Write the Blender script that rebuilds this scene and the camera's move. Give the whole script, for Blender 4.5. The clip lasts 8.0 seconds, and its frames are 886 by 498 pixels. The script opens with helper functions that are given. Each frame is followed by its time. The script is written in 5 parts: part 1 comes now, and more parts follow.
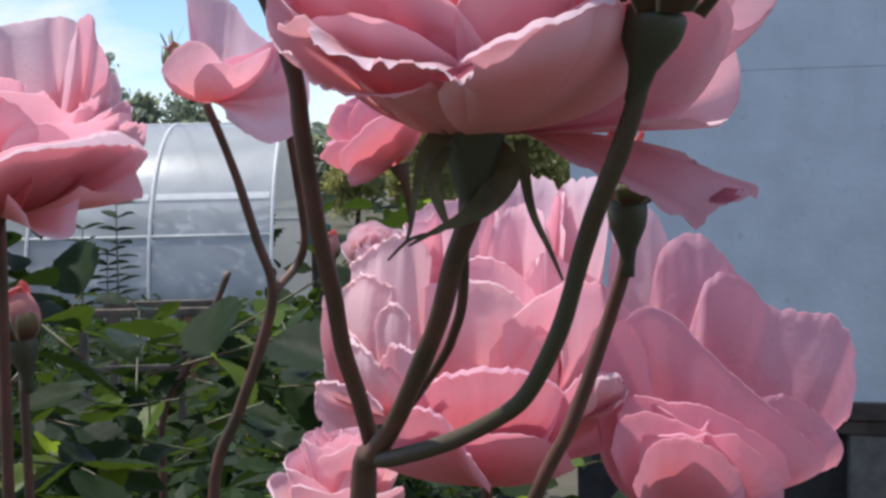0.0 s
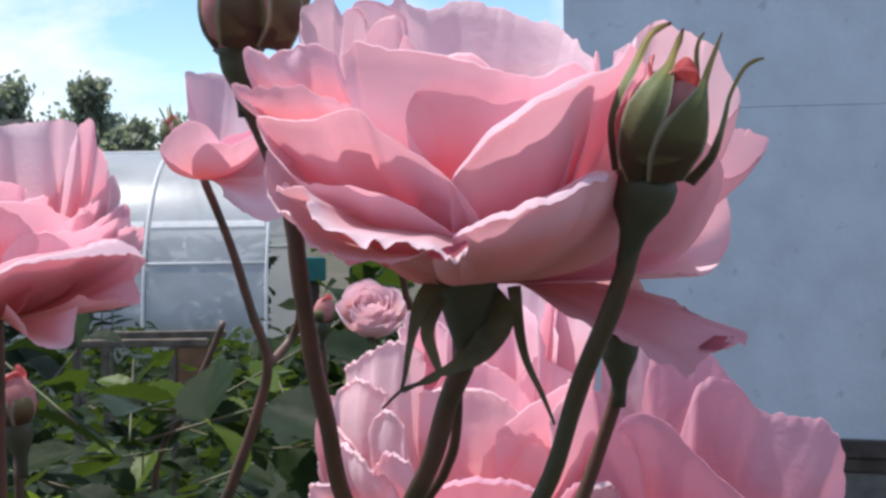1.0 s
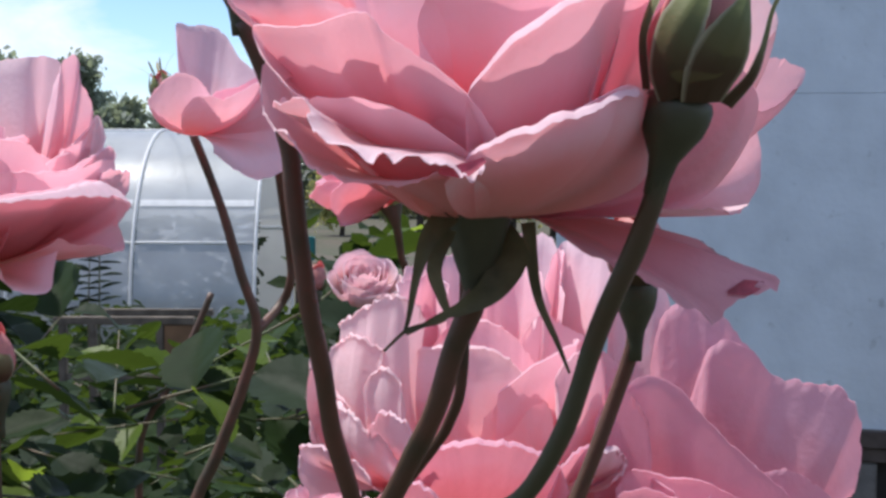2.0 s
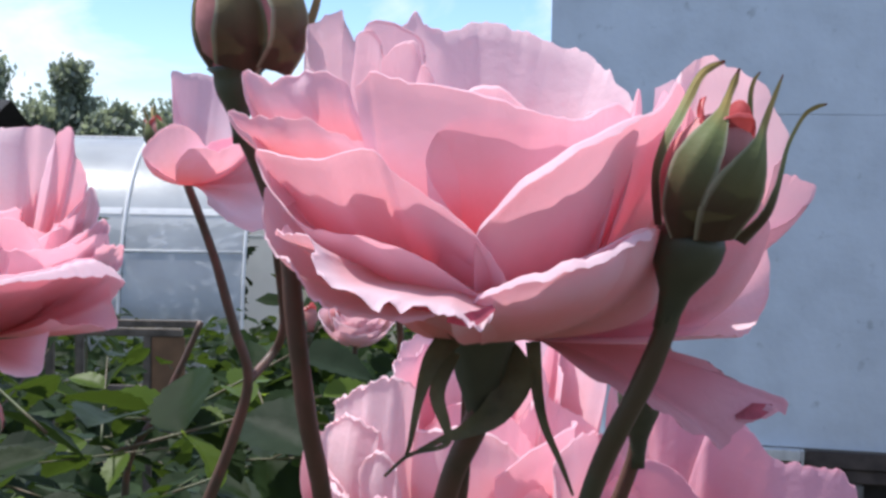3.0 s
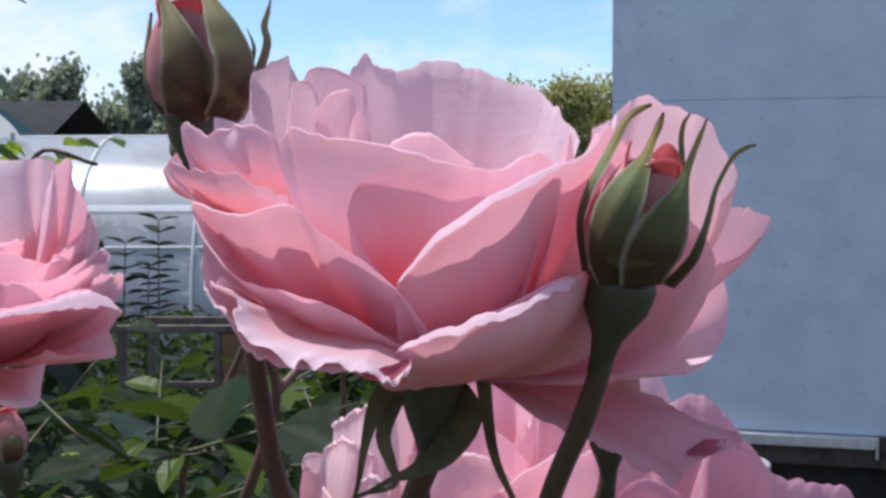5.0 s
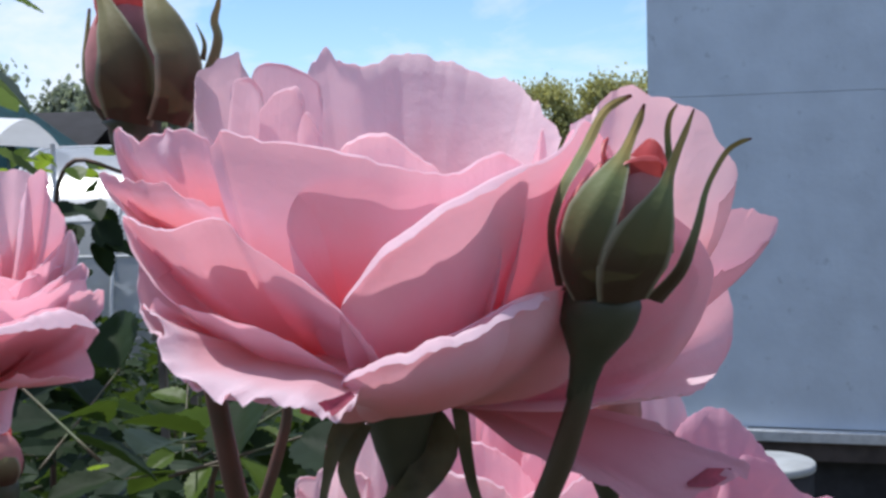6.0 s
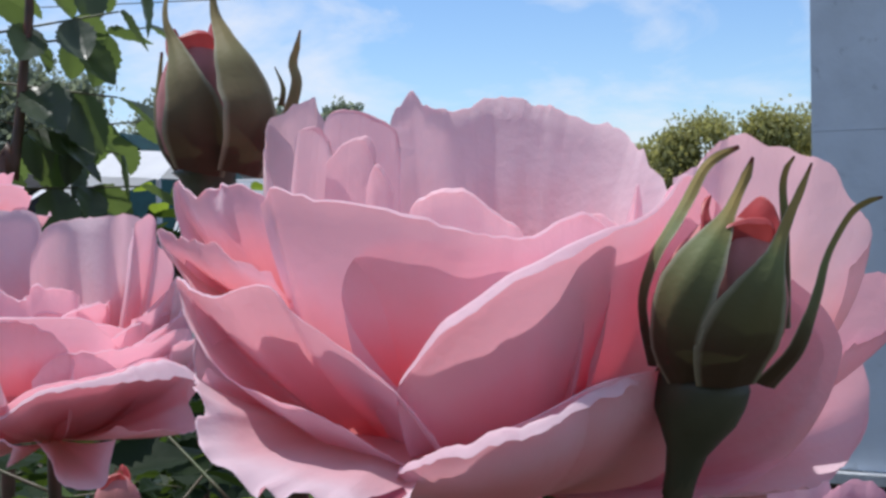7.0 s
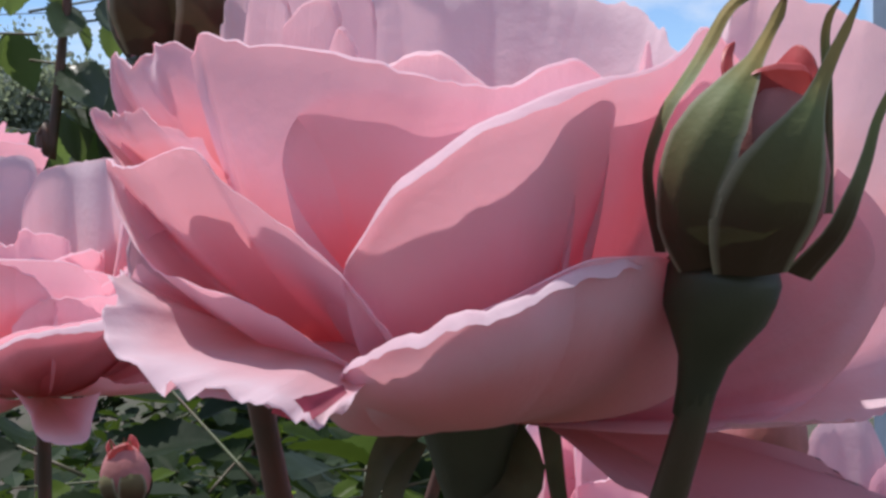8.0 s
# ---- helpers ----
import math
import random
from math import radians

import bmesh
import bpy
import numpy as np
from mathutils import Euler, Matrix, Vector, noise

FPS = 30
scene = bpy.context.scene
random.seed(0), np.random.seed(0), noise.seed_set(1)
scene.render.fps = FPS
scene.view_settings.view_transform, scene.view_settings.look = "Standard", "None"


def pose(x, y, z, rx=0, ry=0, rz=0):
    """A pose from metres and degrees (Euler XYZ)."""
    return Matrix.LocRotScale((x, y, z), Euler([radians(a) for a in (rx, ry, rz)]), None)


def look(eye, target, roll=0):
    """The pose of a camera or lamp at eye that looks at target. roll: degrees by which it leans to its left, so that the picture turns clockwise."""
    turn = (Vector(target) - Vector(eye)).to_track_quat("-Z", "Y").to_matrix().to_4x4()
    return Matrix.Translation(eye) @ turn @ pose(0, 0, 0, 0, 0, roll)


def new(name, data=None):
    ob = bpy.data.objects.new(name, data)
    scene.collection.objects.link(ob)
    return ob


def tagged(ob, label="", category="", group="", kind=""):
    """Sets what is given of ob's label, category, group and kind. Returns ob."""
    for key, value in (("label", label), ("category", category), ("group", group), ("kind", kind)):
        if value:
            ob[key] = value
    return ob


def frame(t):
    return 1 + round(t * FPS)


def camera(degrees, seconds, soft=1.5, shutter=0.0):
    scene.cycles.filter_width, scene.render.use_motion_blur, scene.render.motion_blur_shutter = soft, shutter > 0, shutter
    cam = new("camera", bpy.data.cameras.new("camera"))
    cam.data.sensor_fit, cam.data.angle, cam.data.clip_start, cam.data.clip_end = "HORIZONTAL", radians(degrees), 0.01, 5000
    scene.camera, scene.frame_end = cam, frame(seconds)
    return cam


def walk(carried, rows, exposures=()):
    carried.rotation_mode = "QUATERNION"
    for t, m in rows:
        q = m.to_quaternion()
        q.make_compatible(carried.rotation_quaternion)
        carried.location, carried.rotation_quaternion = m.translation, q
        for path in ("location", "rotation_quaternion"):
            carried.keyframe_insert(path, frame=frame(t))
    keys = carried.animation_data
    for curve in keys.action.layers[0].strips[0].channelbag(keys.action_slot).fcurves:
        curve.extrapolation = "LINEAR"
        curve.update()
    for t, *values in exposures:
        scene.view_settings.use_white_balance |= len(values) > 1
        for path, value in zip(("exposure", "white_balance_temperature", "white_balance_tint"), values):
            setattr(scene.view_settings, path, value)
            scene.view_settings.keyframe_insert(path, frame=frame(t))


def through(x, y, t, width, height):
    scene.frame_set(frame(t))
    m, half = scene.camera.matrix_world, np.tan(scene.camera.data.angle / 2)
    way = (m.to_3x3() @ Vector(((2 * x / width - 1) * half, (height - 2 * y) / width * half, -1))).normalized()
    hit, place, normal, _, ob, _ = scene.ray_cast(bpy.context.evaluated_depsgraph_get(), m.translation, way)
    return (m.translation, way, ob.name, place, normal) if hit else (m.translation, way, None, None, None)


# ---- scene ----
cam = camera(38.6, 8.0, soft=2.9)
# seconds, eye x y z, turn to the left, tilt upwards, lean to the left
PATH = [
    (0, -0.0018, -0.0008, 1.6657, -0.17, -4.21, -1.27),
    (0.5, 0.0036, 0.0206, 1.6969, -0.26, -4.08, -1.10),
    (1, -0.0012, -0.0036, 1.6929, -0.42, -3.02, -0.79),
    (1.5, 0.0169, 0.0005, 1.6752, -0.37, -3.34, -0.78),
    (1.7, 0.0011, 0.0111, 1.6777, -0.56, -3.71, -0.30),
    (2.8, -0.0091, 0.0236, 1.6948, -1.28, -3.54, 0.82),
    (3, -0.0083, 0.0252, 1.7026, -1.40, -3.26, 1.08),
    (3.5, 0.0002, -0.0062, 1.6997, -1.44, -2.61, 0.80),
    (4, -0.0028, 0.0219, 1.7213, -0.85, -2.28, 0.38),
    (4.5, 0.0175, 0.0018, 1.7100, 1.31, -3.27, -0.08),
    (4.7, 0.0169, 0.0082, 1.7142, 1.62, -3.53, -0.22),
    (5.8, 0.0246, 0.0515, 1.7098, 2.69, -3.86, -0.58),
    (6, 0.0297, 0.0501, 1.7135, 3.66, -3.63, -1.49),
    (6.5, 0.0436, 0.0625, 1.7186, 7.61, -2.51, -1.75),
    (7, 0.0394, 0.0747, 1.7171, 10.73, -1.95, -1.28),
    (7.5, 0.0342, 0.0894, 1.7133, 12.51, -1.63, -0.05),
    (7.7, 0.0329, 0.0970, 1.7075, 13.04, -1.50, 0.15),
    (7.9, 0.0361, 0.1018, 1.6994, 13.17, -1.65, -0.41),
    (8, 0.0438, 0.1064, 1.6995, 13.25, -1.68, -0.75),
]
walk(cam, [(t, pose(x, y, z, 90 + tilt, 0, turn) @ pose(0, 0, 0, 0, 0, lean)) for t, x, y, z, turn, tilt, lean in PATH],
     [(0.0, 0.24, 6350, 12), (0.5, 0.44, 6350, 12), (1.5, 0.31, 6350, 12), (3.0, 0.47, 6200, 13), (4.5, 0.16, 6050, 13), (6.0, 0.16, 6050, 12), (6.5, 0.09, 6050, 13), (7.5, -0.13, 6250, 12), (8.0, 0.02, 6300, 14)])

# ---- light ----
SUN_TURN, SUN_HEIGHT = radians(-73), radians(67)      # from straight ahead towards the right, above the horizon
world = bpy.data.worlds.new("sky")
scene.world = world
world.use_nodes = True
wn = world.node_tree
sky = wn.nodes.new("ShaderNodeTexSky")
sky.sky_type, sky.sun_disc = "NISHITA", False
sky.sun_elevation, sky.sun_rotation = SUN_HEIGHT, SUN_TURN
sky.air_density, sky.dust_density, sky.ozone_density = 1.0, 0.0, 2.5
bg = wn.nodes["Background"]
bg.inputs["Strength"].default_value = 0.14
wc = wn.nodes.new("ShaderNodeTexCoord")
wm = wn.nodes.new("ShaderNodeMapping")
wm.inputs["Scale"].default_value = (2.2, 2.2, 6.0)
wm.inputs["Rotation"].default_value = (0.0, 0.12, 0.4)
cl = wn.nodes.new("ShaderNodeTexNoise")
cl.inputs["Scale"].default_value, cl.inputs["Detail"].default_value, cl.inputs["Roughness"].default_value = 1.6, 7, 0.62
cl.inputs["Distortion"].default_value = 0.6
cr = wn.nodes.new("ShaderNodeValToRGB")
cr.color_ramp.elements[0].position, cr.color_ramp.elements[1].position = 0.42, 0.66
cm = wn.nodes.new("ShaderNodeMix")
cm.data_type = "RGBA"
cm.inputs[7].default_value = (6.2, 6.4, 6.7, 1)
wn.links.new(wc.outputs["Generated"], wm.inputs["Vector"])
wn.links.new(wm.outputs["Vector"], cl.inputs["Vector"])
wn.links.new(cl.outputs["Fac"], cr.inputs["Fac"])
wn.links.new(cr.outputs["Color"], cm.inputs[0])
deep = wn.nodes.new("ShaderNodeVectorMath")
deep.operation = "MULTIPLY"
deep.inputs[1].default_value = (0.77, 0.87, 1.0)
wn.links.new(sky.outputs["Color"], deep.inputs[0])
wn.links.new(deep.outputs["Vector"], cm.inputs[6])
wn.links.new(cm.outputs[2], bg.inputs["Color"])
sun = new("sun", bpy.data.lights.new("sun", "SUN"))
sun.data.energy, sun.data.angle, sun.data.color = 4.4, radians(0.8), (1.0, 0.95, 0.87)
sun_at = Vector((math.sin(SUN_TURN) * math.cos(SUN_HEIGHT), math.cos(SUN_TURN) * math.cos(SUN_HEIGHT), math.sin(SUN_HEIGHT)))
sun.matrix_world = look(sun_at * 50, (0, 0, 0))


# ---- materials ----
def material(name, colour, rough=0.6, spread=0.25, scale=40.0, bump=0.2, bump_scale=120.0, dark=None, metal=0.0, glow_through=0.0, through=None, coords="Object", random_tint=0.0, spec=0.5, clear=0.0):
    """A surface with stains at one scale, grain at another, and light that passes through it where it is thin."""
    m = bpy.data.materials.new(name)
    m.use_nodes = True
    n, l = m.node_tree.nodes, m.node_tree.links
    p = n["Principled BSDF"]
    p.inputs["Roughness"].default_value, p.inputs["Metallic"].default_value = rough, metal
    p.inputs["Specular IOR Level"].default_value = spec
    tc = n.new("ShaderNodeTexCoord")
    big = n.new("ShaderNodeTexNoise")
    big.inputs["Scale"].default_value, big.inputs["Detail"].default_value = scale, 5
    l.new(tc.outputs[coords], big.inputs["Vector"])
    ramp = n.new("ShaderNodeValToRGB")
    c2 = dark or tuple(v * (1 - spread) for v in colour)
    ramp.color_ramp.elements[0].color, ramp.color_ramp.elements[1].color = (*c2, 1), (*colour, 1)
    ramp.color_ramp.elements[0].position, ramp.color_ramp.elements[1].position = 0.35, 0.62
    l.new(big.outputs["Fac"], ramp.inputs["Fac"])
    colour_out = ramp.outputs["Color"]
    if random_tint:
        info = n.new("ShaderNodeNewGeometry")
        hsv = n.new("ShaderNodeHueSaturation")
        span = n.new("ShaderNodeMapRange")
        span.inputs["To Min"].default_value, span.inputs["To Max"].default_value = 1 - random_tint, 1 + random_tint
        l.new(info.outputs["Random Per Island"], span.inputs["Value"])
        l.new(span.outputs["Result"], hsv.inputs["Value"])
        l.new(colour_out, hsv.inputs["Color"])
        colour_out = hsv.outputs["Color"]
    l.new(colour_out, p.inputs["Base Color"])
    if bump:
        fine = n.new("ShaderNodeTexNoise")
        fine.inputs["Scale"].default_value, fine.inputs["Detail"].default_value = bump_scale, 4
        l.new(tc.outputs[coords], fine.inputs["Vector"])
        b = n.new("ShaderNodeBump")
        b.inputs["Strength"].default_value, b.inputs["Distance"].default_value = bump, 0.3 / bump_scale
        l.new(fine.outputs["Fac"], b.inputs["Height"])
        l.new(b.outputs["Normal"], p.inputs["Normal"])
    if glow_through:
        t = n.new("ShaderNodeBsdfTranslucent")
        if through:
            t.inputs["Color"].default_value = (*through, 1)
        else:
            l.new(colour_out, t.inputs["Color"])
        mix = n.new("ShaderNodeMixShader")
        mix.inputs["Fac"].default_value = glow_through
        l.new(p.outputs["BSDF"], mix.inputs[1])
        l.new(t.outputs["BSDF"], mix.inputs[2])
        l.new(mix.outputs["Shader"], n["Material Output"].inputs["Surface"])
    if clear:
        see = n.new("ShaderNodeBsdfTransparent")
        mix2 = n.new("ShaderNodeMixShader")
        mix2.inputs["Fac"].default_value = clear
        l.new(n["Material Output"].inputs["Surface"].links[0].from_socket, mix2.inputs[1])
        l.new(see.outputs["BSDF"], mix2.inputs[2])
        l.new(mix2.outputs["Shader"], n["Material Output"].inputs["Surface"])
    return m


def petal_material(name, foot, middle, edge, through_foot, through_edge, share):
    """Petal flesh: deeper and warmer at its foot, paler towards its edge, with fine veins along it, letting light through."""
    m = bpy.data.materials.new(name)
    m.use_nodes = True
    n, l = m.node_tree.nodes, m.node_tree.links
    p = n["Principled BSDF"]
    p.inputs["Roughness"].default_value, p.inputs["Specular IOR Level"].default_value = 0.6, 0.25
    p.inputs["Sheen Weight"].default_value, p.inputs["Sheen Roughness"].default_value = 0.25, 0.4
    where = n.new("ShaderNodeAttribute")
    where.attribute_name = "place"
    split = n.new("ShaderNodeSeparateXYZ")
    l.new(where.outputs["Vector"], split.inputs["Vector"])
    stretch = n.new("ShaderNodeVectorMath")
    stretch.operation = "MULTIPLY"
    stretch.inputs[1].default_value = (22, 1.6, 1)
    l.new(where.outputs["Vector"], stretch.inputs[0])
    veins = n.new("ShaderNodeTexNoise")
    veins.inputs["Scale"].default_value, veins.inputs["Detail"].default_value, veins.inputs["Distortion"].default_value = 1.0, 3, 1.2
    l.new(stretch.outputs["Vector"], veins.inputs["Vector"])
    tc = n.new("ShaderNodeTexCoord")
    mottle = n.new("ShaderNodeTexNoise")
    mottle.inputs["Scale"].default_value, mottle.inputs["Detail"].default_value = 110, 5
    l.new(tc.outputs["Object"], mottle.inputs["Vector"])
    shift = n.new("ShaderNodeMath")
    shift.operation = "MULTIPLY_ADD"
    shift.inputs[1].default_value = 0.07
    l.new(veins.outputs["Fac"], shift.inputs[0])
    l.new(split.outputs["Y"], shift.inputs[2])
    shift2 = n.new("ShaderNodeMath")
    shift2.operation = "MULTIPLY_ADD"
    shift2.inputs[1].default_value = 0.22
    l.new(mottle.outputs["Fac"], shift2.inputs[0])
    l.new(shift.outputs["Value"], shift2.inputs[2])
    ramps = []
    for a, b, c in ((foot, middle, edge), (through_foot, tuple((u + v) / 2 for u, v in zip(through_foot, through_edge)), through_edge)):
        r = n.new("ShaderNodeValToRGB")
        r.color_ramp.elements[0].position, r.color_ramp.elements[0].color = 0.25, (*a, 1)
        r.color_ramp.elements[1].position, r.color_ramp.elements[1].color = 1.16, (*c, 1)
        mid = r.color_ramp.elements.new(0.8)
        mid.color = (*b, 1)
        l.new(shift2.outputs["Value"], r.inputs["Fac"])
        ramps.append(r)
    l.new(ramps[0].outputs["Color"], p.inputs["Base Color"])
    fine = n.new("ShaderNodeTexNoise")
    fine.inputs["Scale"].default_value, fine.inputs["Detail"].default_value = 420, 3
    l.new(tc.outputs["Object"], fine.inputs["Vector"])
    total = n.new("ShaderNodeMath")
    total.operation = "MULTIPLY_ADD"
    total.inputs[1].default_value = 0.3
    l.new(veins.outputs["Fac"], total.inputs[0])
    l.new(fine.outputs["Fac"], total.inputs[2])
    crease = n.new("ShaderNodeMath")
    crease.operation = "MULTIPLY_ADD"
    crease.inputs[1].default_value = 0.5
    l.new(mottle.outputs["Fac"], crease.inputs[0])
    l.new(total.outputs["Value"], crease.inputs[2])
    b = n.new("ShaderNodeBump")
    b.inputs["Strength"].default_value, b.inputs["Distance"].default_value = 0.4, 0.0005
    l.new(crease.outputs["Value"], b.inputs["Height"])
    l.new(b.outputs["Normal"], p.inputs["Normal"])
    t = n.new("ShaderNodeBsdfTranslucent")
    l.new(ramps[1].outputs["Color"], t.inputs["Color"])
    l.new(b.outputs["Normal"], t.inputs["Normal"])
    mix = n.new("ShaderNodeMixShader")
    mix.inputs["Fac"].default_value = share
    l.new(p.outputs["BSDF"], mix.inputs[1])
    l.new(t.outputs["BSDF"], mix.inputs[2])
    l.new(mix.outputs["Shader"], n["Material Output"].inputs["Surface"])
    return m


def sepal_material(name, low, middle, tip):
    """Green of a sepal: brownish at its base, olive above, with pale downy edges and fine grain."""
    m = material(name, middle, 0.6, 0.25, 120, 0.3, 900, glow_through=0.06, spec=0.18)
    n, l = m.node_tree.nodes, m.node_tree.links
    where = n.new("ShaderNodeAttribute")
    where.attribute_name = "place"
    split = n.new("ShaderNodeSeparateXYZ")
    l.new(where.outputs["Vector"], split.inputs["Vector"])
    r = n.new("ShaderNodeValToRGB")
    r.color_ramp.elements[0].position, r.color_ramp.elements[0].color = 0.12, (*low, 1)
    r.color_ramp.elements[1].position, r.color_ramp.elements[1].color = 0.5, (*middle, 1)
    for at, c in ((0.75, tip), (0.94, tip), (0.98, (0.16, 0.03, 0.03))):
        r.color_ramp.elements.new(at).color = (*c, 1)
    wob = n.new("ShaderNodeTexNoise")
    wob.inputs["Scale"].default_value, wob.inputs["Detail"].default_value = 140, 4
    l.new(n["Texture Coordinate"].outputs["Object"], wob.inputs["Vector"])
    add = n.new("ShaderNodeMath")
    add.operation = "MULTIPLY_ADD"
    add.inputs[1].default_value = 0.12
    sub = n.new("ShaderNodeMath")
    sub.operation = "SUBTRACT"
    sub.inputs[1].default_value = 0.06
    l.new(wob.outputs["Fac"], add.inputs[0])
    l.new(split.outputs["Y"], add.inputs[2])
    l.new(add.outputs["Value"], sub.inputs[0])
    l.new(sub.outputs["Value"], r.inputs["Fac"])
    rim = n.new("ShaderNodeValToRGB")
    rim.color_ramp.elements[0].position, rim.color_ramp.elements[1].position = 0.78, 1.0
    l.new(split.outputs["X"], rim.inputs["Fac"])
    both = n.new("ShaderNodeMix")
    both.data_type = "RGBA"
    both.inputs[7].default_value = (0.34, 0.33, 0.24, 1)
    l.new(rim.outputs["Color"], both.inputs[0])
    l.new(r.outputs["Color"], both.inputs[6])
    l.new(both.outputs[2], n["Principled BSDF"].inputs["Base Color"])
    return m


PETAL = petal_material("petal", (0.88, 0.385, 0.375), (0.88, 0.52, 0.59), (0.91, 0.71, 0.80), (0.93, 0.27, 0.26), (0.93, 0.44, 0.51), 0.42)
PETAL_PALE = petal_material("petal_pale", (0.80, 0.55, 0.50), (0.84, 0.60, 0.64), (0.86, 0.68, 0.74), (0.85, 0.42, 0.36), (0.85, 0.5, 0.55), 0.4)
# Aged mauve, darkened further: shade beneath the rose put into the drooping petal's colour.
PETAL_OLD_SHADED = petal_material("petal_old_shaded", (0.66, 0.24, 0.26), (0.66, 0.30, 0.38), (0.72, 0.40, 0.48), (0.7, 0.2, 0.2), (0.7, 0.26, 0.32), 0.35)
# Deeper pink that also carries the shade of low and wall-side petals as colour.
PETAL_DEEP_SHADED = petal_material("petal_deep_shaded", (0.78, 0.23, 0.24), (0.81, 0.37, 0.46), (0.86, 0.50, 0.63), (0.86, 0.18, 0.19), (0.86, 0.30, 0.38), 0.4)
PETAL_LIGHT = petal_material("petal_light", (0.90, 0.40, 0.37), (0.91, 0.61, 0.66), (0.93, 0.76, 0.82), (0.95, 0.40, 0.34), (0.95, 0.58, 0.62), 0.46)
BLEMISH = material("blemish", (0.55, 0.10, 0.16), 0.6, 0.4, 300, 0.2, 900, glow_through=0.3)
BUD_RED = material("bud_red", (0.62, 0.10, 0.10), 0.5, 0.35, 120, 0.2, 500, glow_through=0.25)
BUD_SKIN = material("bud_skin", (0.66, 0.26, 0.27), 0.55, 0.0, 90, 0.3, 500, dark=(0.48, 0.20, 0.18), glow_through=0.25)
SEPAL = sepal_material("sepal", (0.075, 0.048, 0.03), (0.145, 0.175, 0.07), (0.32, 0.24, 0.08))
SEPAL_BROWN = sepal_material("sepal_brown", (0.085, 0.045, 0.03), (0.20, 0.185, 0.09), (0.26, 0.21, 0.09))
CALYX = material("calyx", (0.15, 0.15, 0.075), 0.6, 0.0, 90, 0.3, 700, dark=(0.07, 0.07, 0.032), glow_through=0.25)
HIP = material("hip", (0.056, 0.062, 0.034), 0.5, 0.35, 70, 0.2, 800)
STEM = material("stem", (0.125, 0.055, 0.038), 0.5, 0.0, 60, 0.35, 900, dark=(0.06, 0.042, 0.024))
STEM_OLIVE = material("stem_olive", (0.058, 0.058, 0.030), 0.5, 0.0, 45, 0.3, 800, dark=(0.085, 0.052, 0.033))
STEM_GREEN = material("stem_green", (0.085, 0.11, 0.04), 0.5, 0.0, 50, 0.3, 700, dark=(0.10, 0.06, 0.035))
LEAF = material("leaf", (0.022, 0.040, 0.015), 0.55, 0.4, 25, 0.25, 250, glow_through=0.24, through=(0.10, 0.16, 0.02), spec=0.08, random_tint=0.45)
LEAF_DARK = material("leaf_dark", (0.026, 0.042, 0.022), 0.55, 0.4, 20, 0.25, 200, glow_through=0.12, through=(0.06, 0.11, 0.015), spec=0.09, random_tint=0.4)
LEAF_YOUNG_LIT = material("leaf_young_lit", (0.11, 0.17, 0.03), 0.4, 0.3, 25, 0.2, 250, glow_through=0.45, through=(0.3, 0.42, 0.04), spec=0.12, random_tint=0.3)


# ---- helpers of this place ----
def mesh_of(bm, name, mat, smooth=True):
    me = bpy.data.meshes.new(name)
    bm.to_mesh(me)
    bm.free()
    me.materials.append(mat)
    if smooth:
        me.polygons.foreach_set("use_smooth", [True] * len(me.polygons))
    return me


def part(name, bm, mat, parent, label="", smooth=True, place=None):
    ob = new(name, mesh_of(bm, name, mat, smooth))
    ob.parent = parent
    if place is not None:
        ob.matrix_basis = place
    if label:
        tagged(ob, label)
    return ob


def thing(name, place, label, category, group=""):
    ob = new(name)
    ob.empty_display_size = 0.02
    ob.matrix_basis = place if isinstance(place, Matrix) else Matrix.Translation(place)
    return tagged(ob, label, category, group)


def box(bm, lo, hi, bevel=0.0):
    lo, hi = Vector(lo), Vector(hi)
    made = bmesh.ops.create_cube(bm, size=1, matrix=Matrix.Translation((lo + hi) / 2) @ Matrix.Diagonal((*(hi - lo), 1)))
    if bevel:
        edges = {e for v in made["verts"] for e in v.link_edges}
        bmesh.ops.bevel(bm, geom=list(edges), offset=bevel, segments=2, affect="EDGES")
    return bm


def spline(points, steps):
    """A smooth row of points through the given ones."""
    p = [Vector(v) for v in points]
    p = [2 * p[0] - p[1]] + p + [2 * p[-1] - p[-2]]
    out = []
    spans = len(p) - 3
    for k in range(steps + 1):
        s = k / steps * spans
        i = min(int(s), spans - 1)
        t = s - i
        a, b, c, d = p[i:i + 4]
        out.append(0.5 * ((2 * b) + (c - a) * t + (2 * a - 5 * b + 4 * c - d) * t * t + (3 * b - a - 3 * c + d) * t ** 3))
    return out


